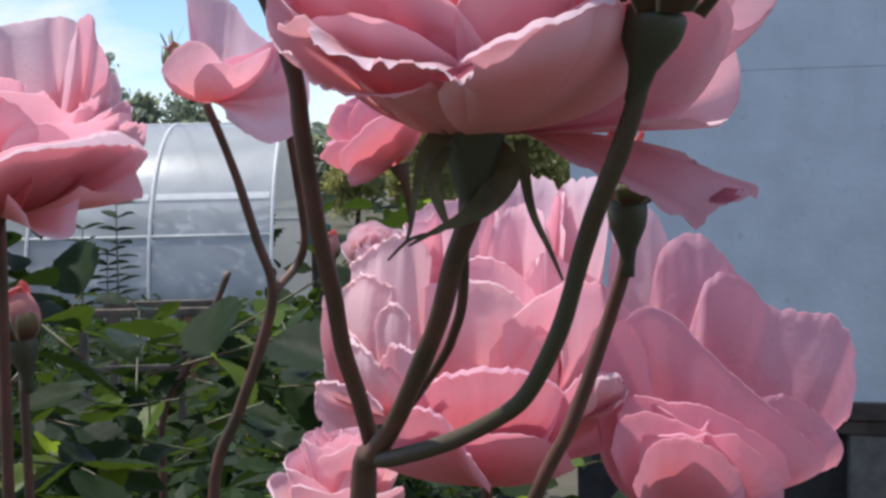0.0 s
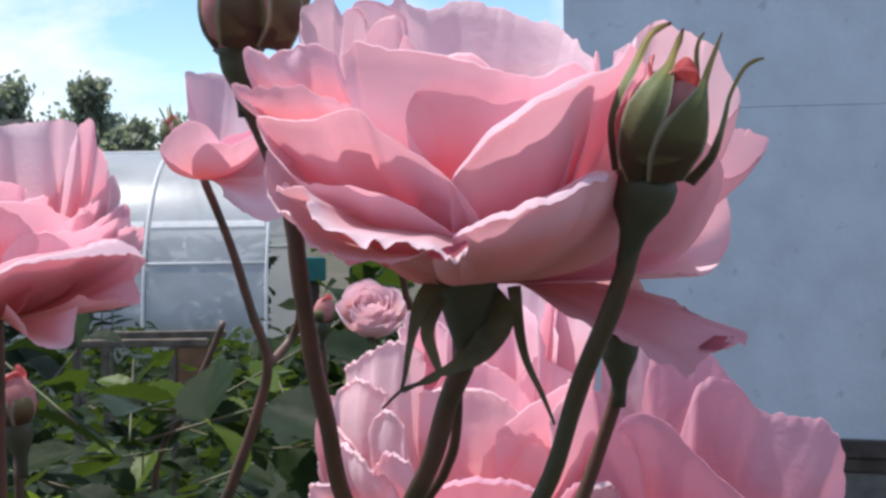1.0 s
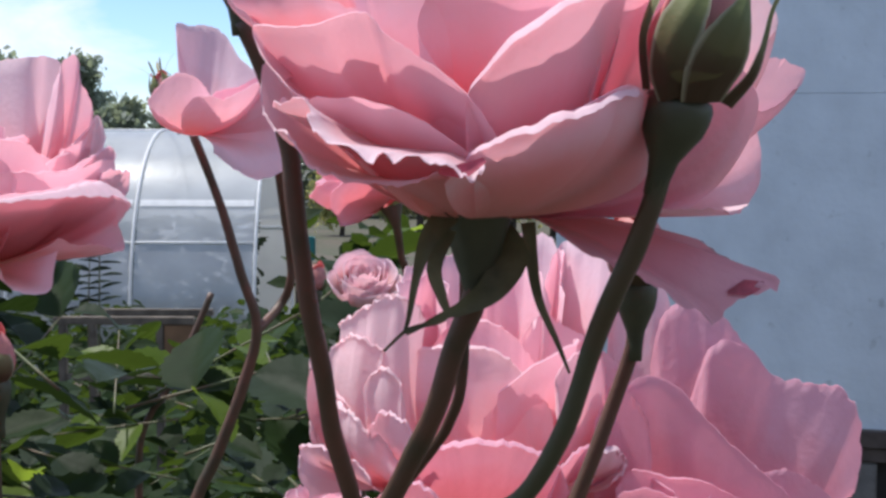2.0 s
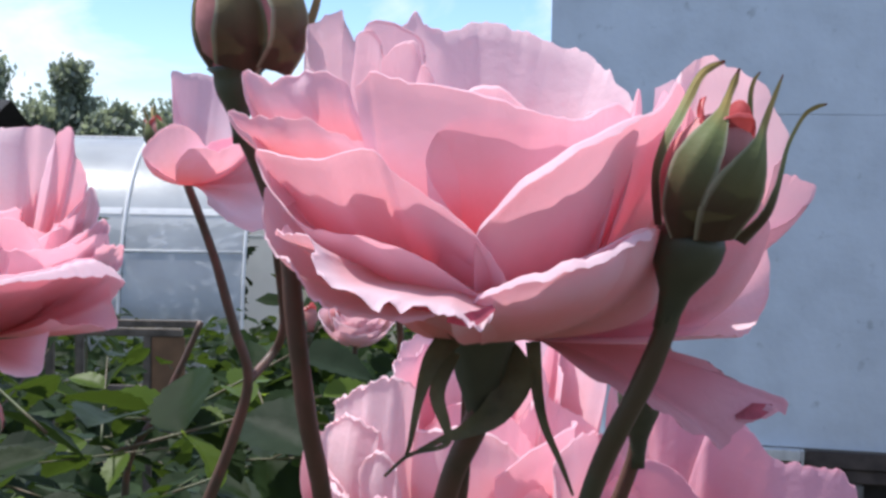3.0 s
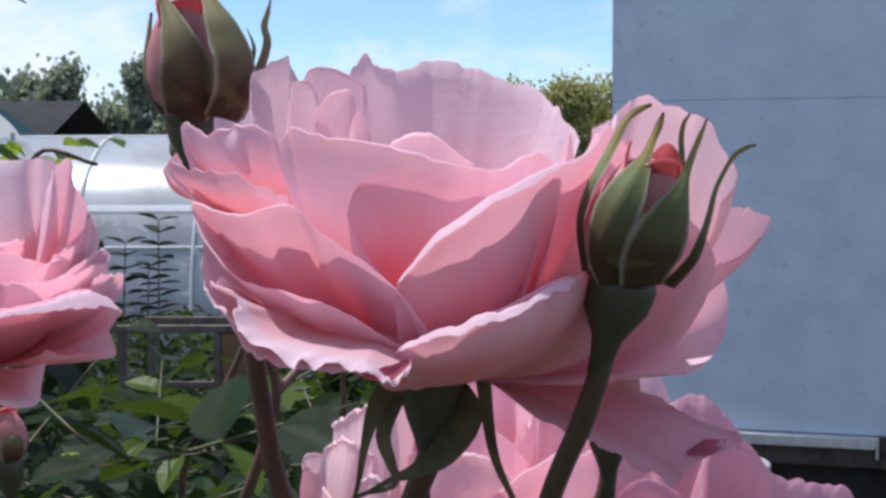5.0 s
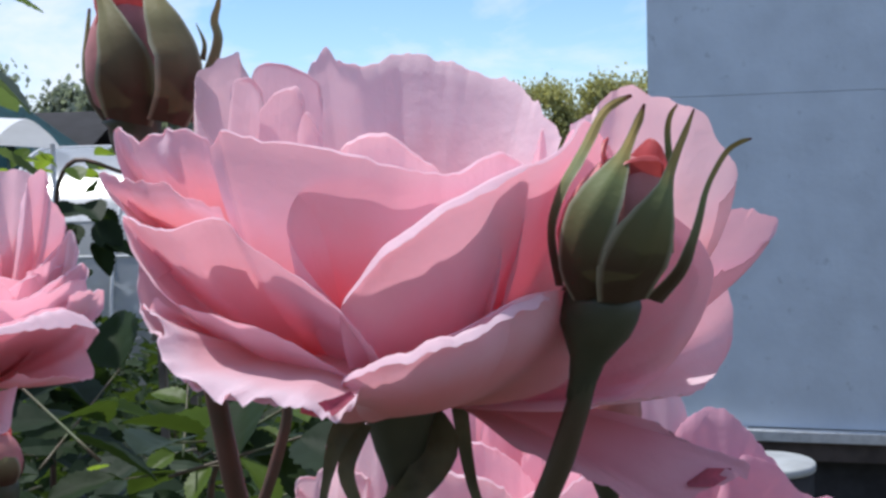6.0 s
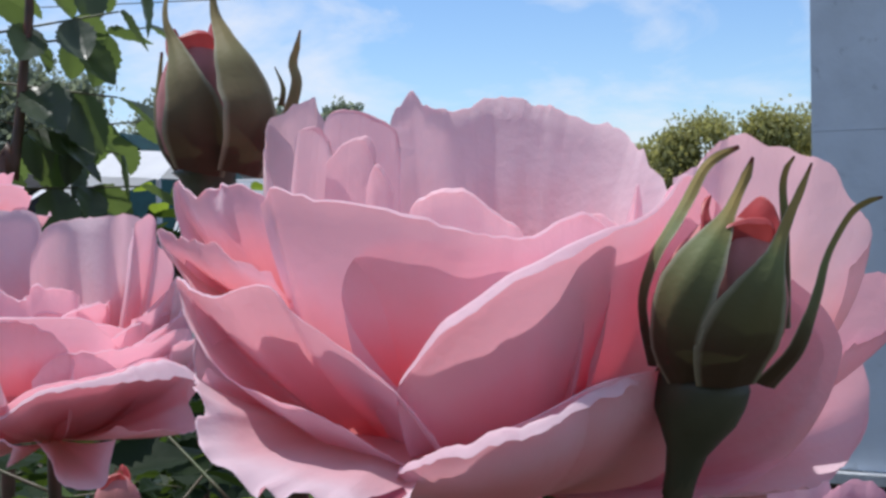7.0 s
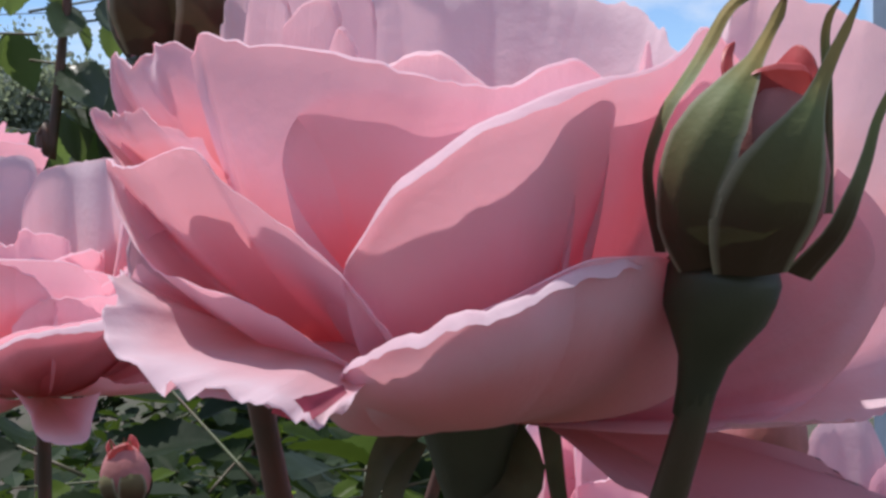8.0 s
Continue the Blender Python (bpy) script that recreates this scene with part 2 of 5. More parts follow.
def tube(bm, points, radii, steps=24, sides=10, lumps=0.0):
    """A rounded stem along a smooth line, with radii from its start to its end."""
    line = spline(points, steps)
    rings = []
    for k, p in enumerate(line):
        ahead = (line[min(k + 1, steps)] - line[max(k - 1, 0)]).normalized()
        side = ahead.cross(Vector((0.31, 0.9, 0.17))).normalized()
        up = side.cross(ahead)
        s = k / steps * (len(radii) - 1)
        i = min(int(s), len(radii) - 2)
        r = radii[i] + (radii[i + 1] - radii[i]) * (s - i)
        ring = []
        for j in range(sides):
            a = math.tau * j / sides
            w = 1 + lumps * noise.noise(p * 90 + Vector((j * 0.7, 0, 0)))
            ring.append(bm.verts.new(p + (side * math.cos(a) + up * math.sin(a)) * r * w))
        rings.append(ring)
    for one, two in zip(rings, rings[1:]):
        for j in range(sides):
            bm.faces.new((one[j], one[(j + 1) % sides], two[(j + 1) % sides], two[j]))
    bm.faces.new(rings[0][::-1])
    bm.faces.new(rings[-1])
    return bm


def sheet(bm, grid):
    rows = [[bm.verts.new(p) for p in row] for row in grid]
    for a, b in zip(rows, rows[1:]):
        for j in range(len(a) - 1):
            bm.faces.new((a[j], a[j + 1], b[j + 1], b[j]))
    return bm


def petal(parent, rim, cup=1.0, bands=(0.5, 1.0, 0.5), ruffle=0.4, seed=0, mat=None, base=4.0, across=60, along=18, lift=0.0, label="", pale=0.0):
    """One petal in millimetres about the flower's axis. rim: turn, distance from the axis and height along its crest.
    cup: how far it bellies out before it rises; bands: width of the edge that is rolled back, at its start, middle and end; ruffle: waves of the edge; pale: how far its edge colour reaches down to its foot."""
    edge = spline([(r * math.cos(radians(a)), r * math.sin(radians(a)), z) for a, r, z in rim], across)
    run, spots_along = 0.0, [0.0]
    for p, q in zip(edge, edge[1:]):
        run += (q - p).length
        spots_along.append(run)
    grid = []
    for i, e in enumerate(edge):
        u, s = i / across, spots_along[i]
        out = Vector((e.x, e.y, 0))
        far = out.length
        out.normalize()
        foot = out * base + Vector((0, 0, lift))
        dz = e.z - lift
        one = foot.lerp(e, 0.33).lerp(out * far * 0.74 + Vector((0, 0, lift + dz * 0.04)), cup)
        two = foot.lerp(e, 0.7).lerp(out * far * 1.05 + Vector((0, 0, lift + dz * 0.46)), cup)
        column = []
        for k in range(along + 1):
            v = k / along
            w = 1 - v
            p = foot * w ** 3 + one * 3 * w * w * v + two * 3 * w * v * v + e * v ** 3
            wave = noise.noise(Vector((s * 0.045 + seed * 7.3, seed * 3.1, v * 1.5)))
            crease = noise.noise(Vector((s * 0.12 + seed * 2.3, seed * 1.7, v * 0.8)))
            fine = noise.noise(Vector((s * 0.27 + seed * 5.7, 4.0, v * 2)))
            p = p + out * ruffle * (wave * 2.6 * v * v + crease * 1.7 * v * v + fine * 0.7 * v ** 6)
            swell = noise.noise(Vector((s * 0.055 + seed * 1.9, v * 1.4 + seed, 2.0)))
            pleat = noise.noise(Vector((s * 0.21 + seed * 4.1, v * 0.7, 6.0)))
            p = p + out * (swell * 1.5 * math.sin(math.pi * v) + pleat * 0.28 * v) * min(1.0, ruffle / 0.25)
            jag = noise.noise(Vector((s * 0.62 + seed * 3.3, 1.0, 0.5)))
            p = p + Vector((0, 0, ruffle * (wave * 0.9 + fine * 1.3 + jag * 0.9) * v ** 8))
            column.append(p)
        f = u * (len(bands) - 1)
        j = min(int(f), len(bands) - 2)
        wide = bands[j] + (bands[j + 1] - bands[j]) * (f - j)
        calm = min(1.0, 2.2 / max(wide, 0.1))
        wide *= 1 + 0.45 * calm * noise.noise(Vector((s * 0.1 + seed, 8.0, 1.0))) + 0.25 * calm * noise.noise(Vector((s * 0.33 + seed, 2.0, 1.0))) + 0.22 * calm * noise.noise(Vector((s * 1.1 + seed, 3.0, 1.0)))
        at = column[-1]
        ahead = (column[-1] - column[-2]).normalized()
        back = (out * 0.72 - Vector((0, 0, 0.7))).normalized()
        for k in range(1, 6):
            way = ahead.lerp(back, min(1.0, k / 2.6))
            if way.length < 0.3:
                way = way + out * 0.5
            at = at + way.normalized() * wide * 0.2
            column.append(at)
        grid.append([p * 0.001 for p in column])
    ob = part("petal", sheet(bmesh.new(), grid), mat or PETAL, parent, label)
    spots = [(i / across, pale + (1 - pale) * min(1.0, k / along), 0.0) for i in range(across + 1) for k in range(along + 6)]
    place = ob.data.attributes.new("place", "FLOAT_VECTOR", "POINT")
    place.data.foreach_set("vector", [c + seed * 3.7 * (j == 0) for spot in spots for j, c in enumerate(spot)])
    return ob


def sepal(bm, turn, length, width, tip_out, tip_side, start_r=5.5, fat=5.3):
    """A pointed green leaf of the bud, from its base up over the bud and on into a thread-like tip (millimetres)."""
    steps, out, side = 26, Vector((math.cos(turn), math.sin(turn), 0)), Vector((-math.sin(turn), math.cos(turn), 0))
    grid = []
    for k in range(steps + 1):
        v = k / steps
        r = start_r + fat * math.sin(math.pi * min(v / 0.68, 1.0)) ** 0.8 - 1.5 * min(1, v / 0.68)
        free = max(0.0, (v - 0.55) / 0.45)
        r += tip_out * free ** 1.5
        z = length * v - 0.15 * abs(tip_out) * free ** 2
        w = width * math.sin(math.pi * min(1, 0.22 + v / 0.70 * 0.78)) ** 1.15 if v < 0.70 else 0
        w = max(w, (1.5 - 0.75 * v) * min(1, (1.02 - v) * 8)) + 0.25 * noise.noise(Vector((v * 9, turn * 3, 0)))
        hollow = min(1.0, w / 3)
        row = []
        for j in range(-4, 5):
            c = j / 4
            q = out * (r - 0.055 * (c * w) ** 2 + 0.5 * hollow * (1 - abs(c)) ** 2) + side * (c * w + tip_side * free ** 1.6) + Vector((0, 0, z))
            row.append(q * 0.001)
        grid.append(row)
    return sheet(bm, grid)


def sepal_along(bm, line):
    """A pointed sepal along a line of its own: x, y, z and half-width in millimetres, bowed round the bud."""
    mid = spline([q[:3] for q in line], 26)
    grid = []
    for k, p in enumerate(mid):
        f = k / 26 * (len(line) - 1)
        i = min(int(f), len(line) - 2)
        w = line[i][3] + (line[i + 1][3] - line[i][3]) * (f - i)
        w *= 1 + 0.06 * noise.noise(Vector((k * 0.5, line[0][0], 0)))
        ahead = (mid[min(k + 1, 26)] - mid[max(k - 1, 0)]).normalized()
        out = Vector((p.x, -11, 0)).normalized()
        side = ahead.cross(out).normalized()
        hollow = min(1.0, w / 3)
        grid.append([(p + side * c * w + out * (0.7 * hollow * (1 - abs(c)) ** 2 - 0.05 * (c * w) ** 2)) * 0.001 for c in (-1, -0.75, -0.5, -0.25, 0, 0.25, 0.5, 0.75, 1)])
    return sheet(bm, grid)


def mark_sepal(ob):
    place = ob.data.attributes.new("place", "FLOAT_VECTOR", "POINT")
    place.data.foreach_set("vector", [c for k in range(27) for j in range(-4, 5) for c in (abs(j) / 4, k / 26, 0.0)])
    return ob


def ribbon(bm, points, widths, face=(0, -1, 0.2), steps=22, fold=0.25):
    """A narrow leaf-like strip along a line, folded slightly along its middle."""
    line = spline(points, steps)
    grid = []
    for k, p in enumerate(line):
        ahead = (line[min(k + 1, steps)] - line[max(k - 1, 0)]).normalized()
        side = ahead.cross(Vector(face)).normalized()
        up = side.cross(ahead)
        s = k / steps * (len(widths) - 1)
        i = min(int(s), len(widths) - 2)
        w = widths[i] + (widths[i + 1] - widths[i]) * (s - i)
        grid.append([p + side * w * c + up * w * fold * abs(c) for c in (-1, -0.5, 0, 0.5, 1)])
    return sheet(bm, grid)


def leaf_mesh(length, width, mat, seed=0, name="leaf"):
    """A toothed oval leaf, folded along its midrib, with its stalk at the origin, along +y (metres)."""
    g = random.Random(seed)
    bend, grid = g.uniform(-0.25, 0.15), []
    for k in range(17):
        v = k / 16
        w = width / 2 * math.sin(math.pi * v ** 0.85) ** 0.8 * (1 - 0.12 * (k % 2)) + 0.0006
        row = []
        for c in (-1, -0.66, -0.33, 0, 0.33, 0.66, 1):
            z = abs(c) * w * 0.32 + bend * length * v * v + 0.02 * length * noise.noise(Vector((c * 2 + seed, v * 6, seed)))
            z -= 0.012 * length * (1 - abs(c)) * (0.5 + 0.5 * math.sin(v * 40 - abs(c) * 6))
            row.append(Vector((c * w, length * v, z)))
        grid.append(row)
    return mesh_of(sheet(bmesh.new(), grid), name, mat)


def turned(bm, profile, sides=20):
    """A body turned about z from rows of radius and height in millimetres."""
    rings = [[bm.verts.new((r * math.cos(math.tau * j / sides) * 0.001, r * math.sin(math.tau * j / sides) * 0.001, z * 0.001)) for j in range(sides)] for r, z in profile]
    for a, b in zip(rings, rings[1:]):
        for j in range(sides):
            bm.faces.new((a[j], a[(j + 1) % sides], b[(j + 1) % sides], b[j]))
    bm.faces.new(rings[0][::-1])
    bm.faces.new(rings[-1])
    return bm


# ---- the ground ----
GROUND = material("ground", (0.085, 0.072, 0.055), 0.95, 0.0, 1.3, 0.5, 30, dark=(0.05, 0.06, 0.032))
bm = bmesh.new()
bmesh.ops.create_grid(bm, x_segments=80, y_segments=80, size=600)
for v in bm.verts:
    d = v.co.length
    v.co.z = 0.03 * noise.noise(v.co * 0.7) if d > 3 else 0
tagged(new("ground", mesh_of(bm, "ground", GROUND)), "garden soil and grass running to the horizon", "ground", kind="structure")

# ---- the house wall ----
WALL = material("painted_board", (0.61, 0.675, 0.735), 0.7, 0.12, 5.5, 0.22, 34)
n, l = WALL.node_tree.nodes, WALL.node_tree.links
specks = n.new("ShaderNodeTexNoise")
specks.inputs["Scale"].default_value, specks.inputs["Detail"].default_value = 13, 7
l.new(n["Texture Coordinate"].outputs["Object"], specks.inputs["Vector"])
worn = n.new("ShaderNodeValToRGB")
worn.color_ramp.elements[0].position, worn.color_ramp.elements[0].color = 0.28, (0.25, 0.27, 0.26, 1)
worn.color_ramp.elements[1].position, worn.color_ramp.elements[1].color = 0.37, (1, 1, 1, 1)
l.new(specks.outputs["Fac"], worn.inputs["Fac"])
both = n.new("ShaderNodeMix")
both.data_type, both.blend_type = "RGBA", "MULTIPLY"
both.inputs[0].default_value = 0.38
l.new(n["Color Ramp"].outputs["Color"], both.inputs[6])
l.new(worn.outputs["Color"], both.inputs[7])
l.new(both.outputs[2], n["Principled BSDF"].inputs["Base Color"])
wall_turn = radians(-13.2)
W0 = Matrix.Translation((0.509, 4.885, 0)) @ Matrix.Rotation(wall_turn, 4, "Z")
bm = box(bmesh.new(), (0, 0, 0.72), (6, 0.15, 1.9565))
box(bm, (0, 0, 1.958), (6, 0.15, 4.2))
house_wall = new("wall_house", mesh_of(bm, "wall_house", WALL, False))
house_wall.matrix_basis = W0
tagged(house_wall, "grey-blue painted board wall of the house in shade", "wall", kind="structure")
bm = box(bmesh.new(), (0, 0.152, 0.0), (0.15, 5, 4.2))
side_wall = new("wall_side", mesh_of(bm, "wall_side", WALL, False))
side_wall.matrix_basis = W0
tagged(side_wall, "grey-blue painted board wall round the corner", "wall", kind="structure")

# ---- unseen screen added behind the camera to keep low sky off the petals ----
BLOCKER = material("blocker_boards", (0.32, 0.29, 0.26), 0.85, 0.4, 5, 0.5, 30)
fence = new("sky_blocker", mesh_of(box(bmesh.new(), (-8, -3.7, 0), (8, -3.6, 3.0)), "sky_blocker", BLOCKER, False))
tagged(fence, "unseen grey-brown screen added behind the camera to block low sky", "fence", kind="structure")

# ---- the greenhouse ----
FILM = material("polycarbonate", (0.80, 0.83, 0.85), 0.22, 0.25, 2, 0.06, 20, glow_through=0.3, through=(0.78, 0.81, 0.83), clear=0.40, spec=1.0, metal=0.3)
RIB = material("white_rib", (0.78, 0.80, 0.82), 0.4, 0.1, 20, 0.0, glow_through=0.3)
STEEL = material("galvanised_steel", (0.5, 0.52, 0.54), 0.5, 0.15, 30, 0.1, 200, metal=0.6)


def arch(u):
    """A point of the cross-section, from the near foot over the ridge to the far foot."""
    a = math.pi * u
    return Vector((0, -1.5 * math.cos(a), 2.0 * math.sin(a) ** 0.75))


greenhouse = thing("greenhouse", (-2.37, 11.7, 0), "arched greenhouse of milky polycarbonate on steel hoops", "greenhouse")
for k in range(-2, 1):
    grid = [[arch(u / 40) + Vector((k + x, 0, 0)) for x in (0.02, 0.25, 0.5, 0.75, 0.98)] for u in range(41)]
    part("panel", sheet(bmesh.new(), grid), FILM, greenhouse)
for k in range(-2, 2):
    part("hoop", tube(bmesh.new(), [arch(u / 24) * 1.004 + Vector((k, 0, 0)) for u in range(25)], [0.017, 0.017], 48, 6), RIB, greenhouse)
# White band added along the panels as the bright reflection on the film.
for k in range(-2, 1):
    strip = [[arch(u) * 1.006 + Vector((k + x, 0, 0)) for x in (0.03, 0.5, 0.97)] for u in (0.200, 0.206, 0.212)]
    part("highlight_strip", sheet(bmesh.new(), strip), RIB, greenhouse)
for u in (0.14, 0.5, 0.86):
    part("rail", tube(bmesh.new(), [arch(u) * 1.003 + Vector((x, 0, 0)) for x in (-2, -0.5, 1)], [0.011, 0.011], 4, 6), RIB, greenhouse)

# ---- the rose in front ----
O = Vector((0.006, 0.282, 1.670))
rose = thing("rose", O, "large open pale pink rose with ruffled back-curled petals", "flower", "pink roses")
petal(rose, [(-100, 42.0, 7.6), (-95, 46.0, 11.6), (-93, 48.0, 13.4), (-88, 51.0, 15.8), (-83, 54.0, 17.6), (-78, 56.0, 19.3), (-73, 56.0, 20.6), (-69, 55.0, 22.1), (-64, 52.0, 23.7), (-57, 48.0, 24.0), (-50, 44.0, 23.3), (-39, 40.0, 20.5), (-23, 36.0, 13.8)], .75, (.4,1.6,2.4,2.6,2.2,1.2,.4), .45, 1)
petal(rose, [(-95, 45.0, 20.5), (-94, 46.0, 23.9), (-90, 48.0, 28.1), (-86, 50.0, 32.2), (-81, 51.0, 35.2), (-77, 51.0, 37.8), (-72, 50.0, 39.7), (-66, 48.0, 41.8), (-59, 46.0, 43.5), (-51, 44.0, 44.7), (-42, 42.0, 47.4), (-34, 41.0, 50.9), (-22, 41.0, 47.1), (-2, 44.1, 41.5), (-3, 50.1, 34.5), (-4, 54.4, 30.5), (-5, 56.9, 26.3), (-5, 57.2, 22.0), (-5, 54.8, 14.8), (-3, 50.4, 7.9), (-1, 43.2, 1.7), (-27, 38.0, 2.0)], .65, (.4,2.4,3.0,2.0,.8,.4,.2,.2,.2,.2), .12, 2, across=80, pale=0.4)
petal(rose, [(-123, 45.0, 47.9), (-119, 46.0, 49.1), (-117, 45.5, 49.9), (-110, 44.5, 48.2), (-98, 44.5, 46.9), (-88, 45.0, 44.9), (-80, 45.5, 43.4), (-75, 45.5, 42.9), (-70, 45.5, 43.7), (-65, 45.5, 45.5), (-62, 45.0, 46.0), (-58, 44.5, 44.5), (-57, 44.0, 40.3), (-57, 43.0, 33.7), (-60, 41.0, 25.4)], .6, (.2,.4,.6,.5,.8,.3,0), .55, 3)
petal(rose, [(-92, 44.0, 12.2), (-96, 46.0, 14.1), (-101, 48.0, 17.1), (-108, 49.5, 20.3), (-117, 50.5, 22.4), (-136, 46.1, 23.3), (-143, 46.8, 27.1), (-149, 48.2, 31.8), (-151, 48.8, 37.0), (-138, 49.5, 35.7), (-127, 50.5, 35.0), (-122, 50.0, 36.2), (-116, 49.5, 36.9), (-114, 49.0, 36.0), (-111, 48.5, 33.1), (-106, 48.0, 30.3), (-99, 47.5, 26.3), (-93, 46.5, 21.6), (-89, 45.5, 17.0), (-87, 44.0, 14.2)], .3, (.1,.1,.2,.4,.5,.3,.2,.3,.2), .3, 4, across=90)
petal(rose, [(-148, 44.7, 25.7), (-154, 48.3, 37.5), (-162, 51.5, 44.2), (-156, 48.4, 43.1), (-137, 48.0, 42.6), (-127, 46.5, 40.4), (-121, 45.5, 38.3)], .4, (0,.15,0), .8, 5, base=36, lift=30)
petal(rose, [(-159, 47.0, 38.2), (-160, 47.6, 44.9), (-163, 49.0, 51.8), (-157, 46.5, 50.8), (-152, 44.5, 49.9), (-141, 44.4, 51.1), (-136, 42.5, 51.0), (-132, 40.8, 49.7), (-130, 39.5, 47.9), (-126, 38.0, 41.2), (-121, 36.7, 34.2)], .5, (.1,.4,.1), .8, 6, base=32, lift=30)
petal(rose, [(-144, 44.7, 23.7), (-144, 47.9, 22.1), (-128, 54.0, 22.5), (-124, 55.0, 21.3), (-122, 57.0, 18.5), (-117, 59.0, 14.9), (-109, 60.0, 13.5), (-104, 61.0, 12.1), (-99, 61.0, 11.9), (-96, 60.0, 10.1), (-93, 57.0, 8.9), (-91, 53.0, 10.2)], .1, (.2,.5,.3), 1.5, 7, base=32, lift=14)
petal(rose, [(-165, 32.2, 48.8), (-175, 35.0, 54.9), (-181, 36.8, 60.8), (-186, 35.4, 64.2), (-190, 33.3, 65.7), (-194, 31.2, 66.9), (-195, 30.5, 64.2), (-197, 27.4, 59.5)], 1.0, (0,.15,0), .8, 8, PETAL_LIGHT)
petal(rose, [(-145, 31.6, 56.2), (-146, 30.8, 59.0), (-145, 28.3, 59.9), (-145, 26.2, 58.3), (-146, 25.1, 53.9)], 1.3, (.3,1.4,.3), .3, 9, PETAL_LIGHT)
petal(rose, [(-140, 26.8, 53.8), (-138, 24.3, 56.7), (-134, 21.0, 58.0), (-131, 20.2, 55.5), (-132, 20.5, 50.9)], 1.3, (.3,1.6,.3), .3, 10, PETAL_LIGHT)
petal(rose, [(-127, 23.9, 49.6), (-126, 22.5, 53.7), (-123, 21.6, 52.7), (-119, 20.8, 49.5)], 1.2, (.3,1.2,.3), .3, 11, PETAL_LIGHT)
petal(rose, [(-170, 24.5, 60.0), (-172, 23.0, 63.2), (-173, 18.2, 62.6), (-171, 13.2, 60.2), (-170, 12.3, 56.8)], 1.2, (.3,1.0,.3), .4, 12, PETAL_LIGHT)
petal(rose, [(156, 19.4, 46.8), (146, 21.5, 54.8), (140, 23.5, 62.5), (134, 23.6, 65.9), (129, 23.3, 67.7), (123, 23.9, 65.7), (111, 24.7, 64.5), (102, 24.5, 65.2), (97, 24.2, 66.4), (83, 24.2, 66.7), (72, 25.2, 65.4), (64, 25.6, 64.3), (53, 26.4, 61.7), (39, 28.6, 59.6), (28, 29.7, 56.1), (19, 30.8, 52.5), (11, 31.5, 48.6)], .35, (.1,.2,.9,.5,.7,.3,.1), .8, 13, PETAL_LIGHT, across=90)
petal(rose, [(-110, 21.3, 40.4), (-109, 21.1, 46.0), (-106, 20.8, 47.8), (-100, 20.3, 49.2), (-89, 20.0, 49.7), (-82, 20.2, 48.5), (-73, 20.9, 45.9), (-64, 22.2, 43.2), (-59, 23.3, 40.4)], .6, (.2,.9,1.4,.8,.2), .4, 21, PETAL_LIGHT, pale=0.3)
petal(rose, [(-55, 26.8, 39.7), (-52, 27.9, 44.3), (-49, 29.3, 45.3), (-46, 30.6, 45.3), (-43, 32.0, 43.8), (-42, 33.1, 43.5), (-41, 33.8, 45.8), (-40, 34.3, 48.2), (-39, 34.7, 49.4), (-39, 35.3, 47.3), (-38, 35.4, 40.4)], .6, (.2,.6,.2), .3, 22, PETAL_LIGHT, pale=0.3)
petal(rose, [(-20, 34.7, 51.3), (-21, 38.4, 52.2), (-21, 41.7, 55.1), (-19, 45.5, 56.9), (-9, 50.5, 53.9), (-3, 54.9, 53.1), (0, 59.3, 47.4), (2, 63.2, 42.9), (2, 63.5, 39.7), (0, 59.2, 35.9)], .7, (0,.15,0), .7, 15, PETAL_LIGHT)
petal(rose, [(8, 55.3, 35.1), (10, 65.2, 34.1), (11, 72.3, 32.5), (11, 72.7, 29.9), (10, 66.3, 23.9), (7, 60.6, 22.4)], .6, (0,.3,0), .8, 16, pale=0.4)
petal(rose, [(14, 61.9, 25.9), (17, 66.5, 15.1), (15, 65.3, 6.7), (6, 56.4, 1.0), (-9, 48.6, 2.1), (-21, 38.0, 2.2)], .8, (0,.15,0), .4, 17, pale=0.4)
petal(rose, [(-22, 23.4, -7.1), (-17, 30.7, -10.8), (-13, 33.9, -12.1), (-8, 41.2, -15.8), (-3, 48.5, -20.2), (-2, 50.3, -17.6), (0, 54.1, -15.6), (3, 62.0, -13.9), (4, 60.7, -11.6), (4, 52.6, -8.9), (4, 46.8, -4.5)], .3, (0,1.2,2.4,1.6,0), 1.0, 18, PETAL_OLD_SHADED, lift=3)
petal(rose, [(-93, 42.0, 20.0), (-101, 43.0, 27.3), (-106, 43.0, 33.2), (-106, 43.0, 37.3), (-103, 43.0, 40.7), (-96, 43.0, 43.4), (-87, 43.0, 43.3), (-80, 43.0, 42.8), (-74, 43.0, 41.7), (-68, 43.5, 40.1), (-65, 44.0, 38.2), (-63, 44.0, 34.9), (-62, 43.0, 29.0), (-63, 41.0, 23.1)], .6, (0,.2,0), 0, 19)
petal(rose, [(-70, 43.4, 35.7), (-70, 45.9, 38.8), (-64, 44.4, 40.5), (-58, 42.9, 42.3), (-50, 40.9, 43.3), (-40, 38.9, 45.9), (-31, 37.9, 49.5), (-16, 37.9, 45.7), (-2, 42.5, 40.0), (-3, 48.5, 33.0), (-4, 52.1, 29.2), (-5, 54.3, 25.5), (-5, 54.6, 21.5), (-4, 52.2, 14.4), (-3, 47.6, 7.5), (-1, 40.6, 1.8)], .65, (0,.2,0), 0, 401, across=70, pale=0.4)
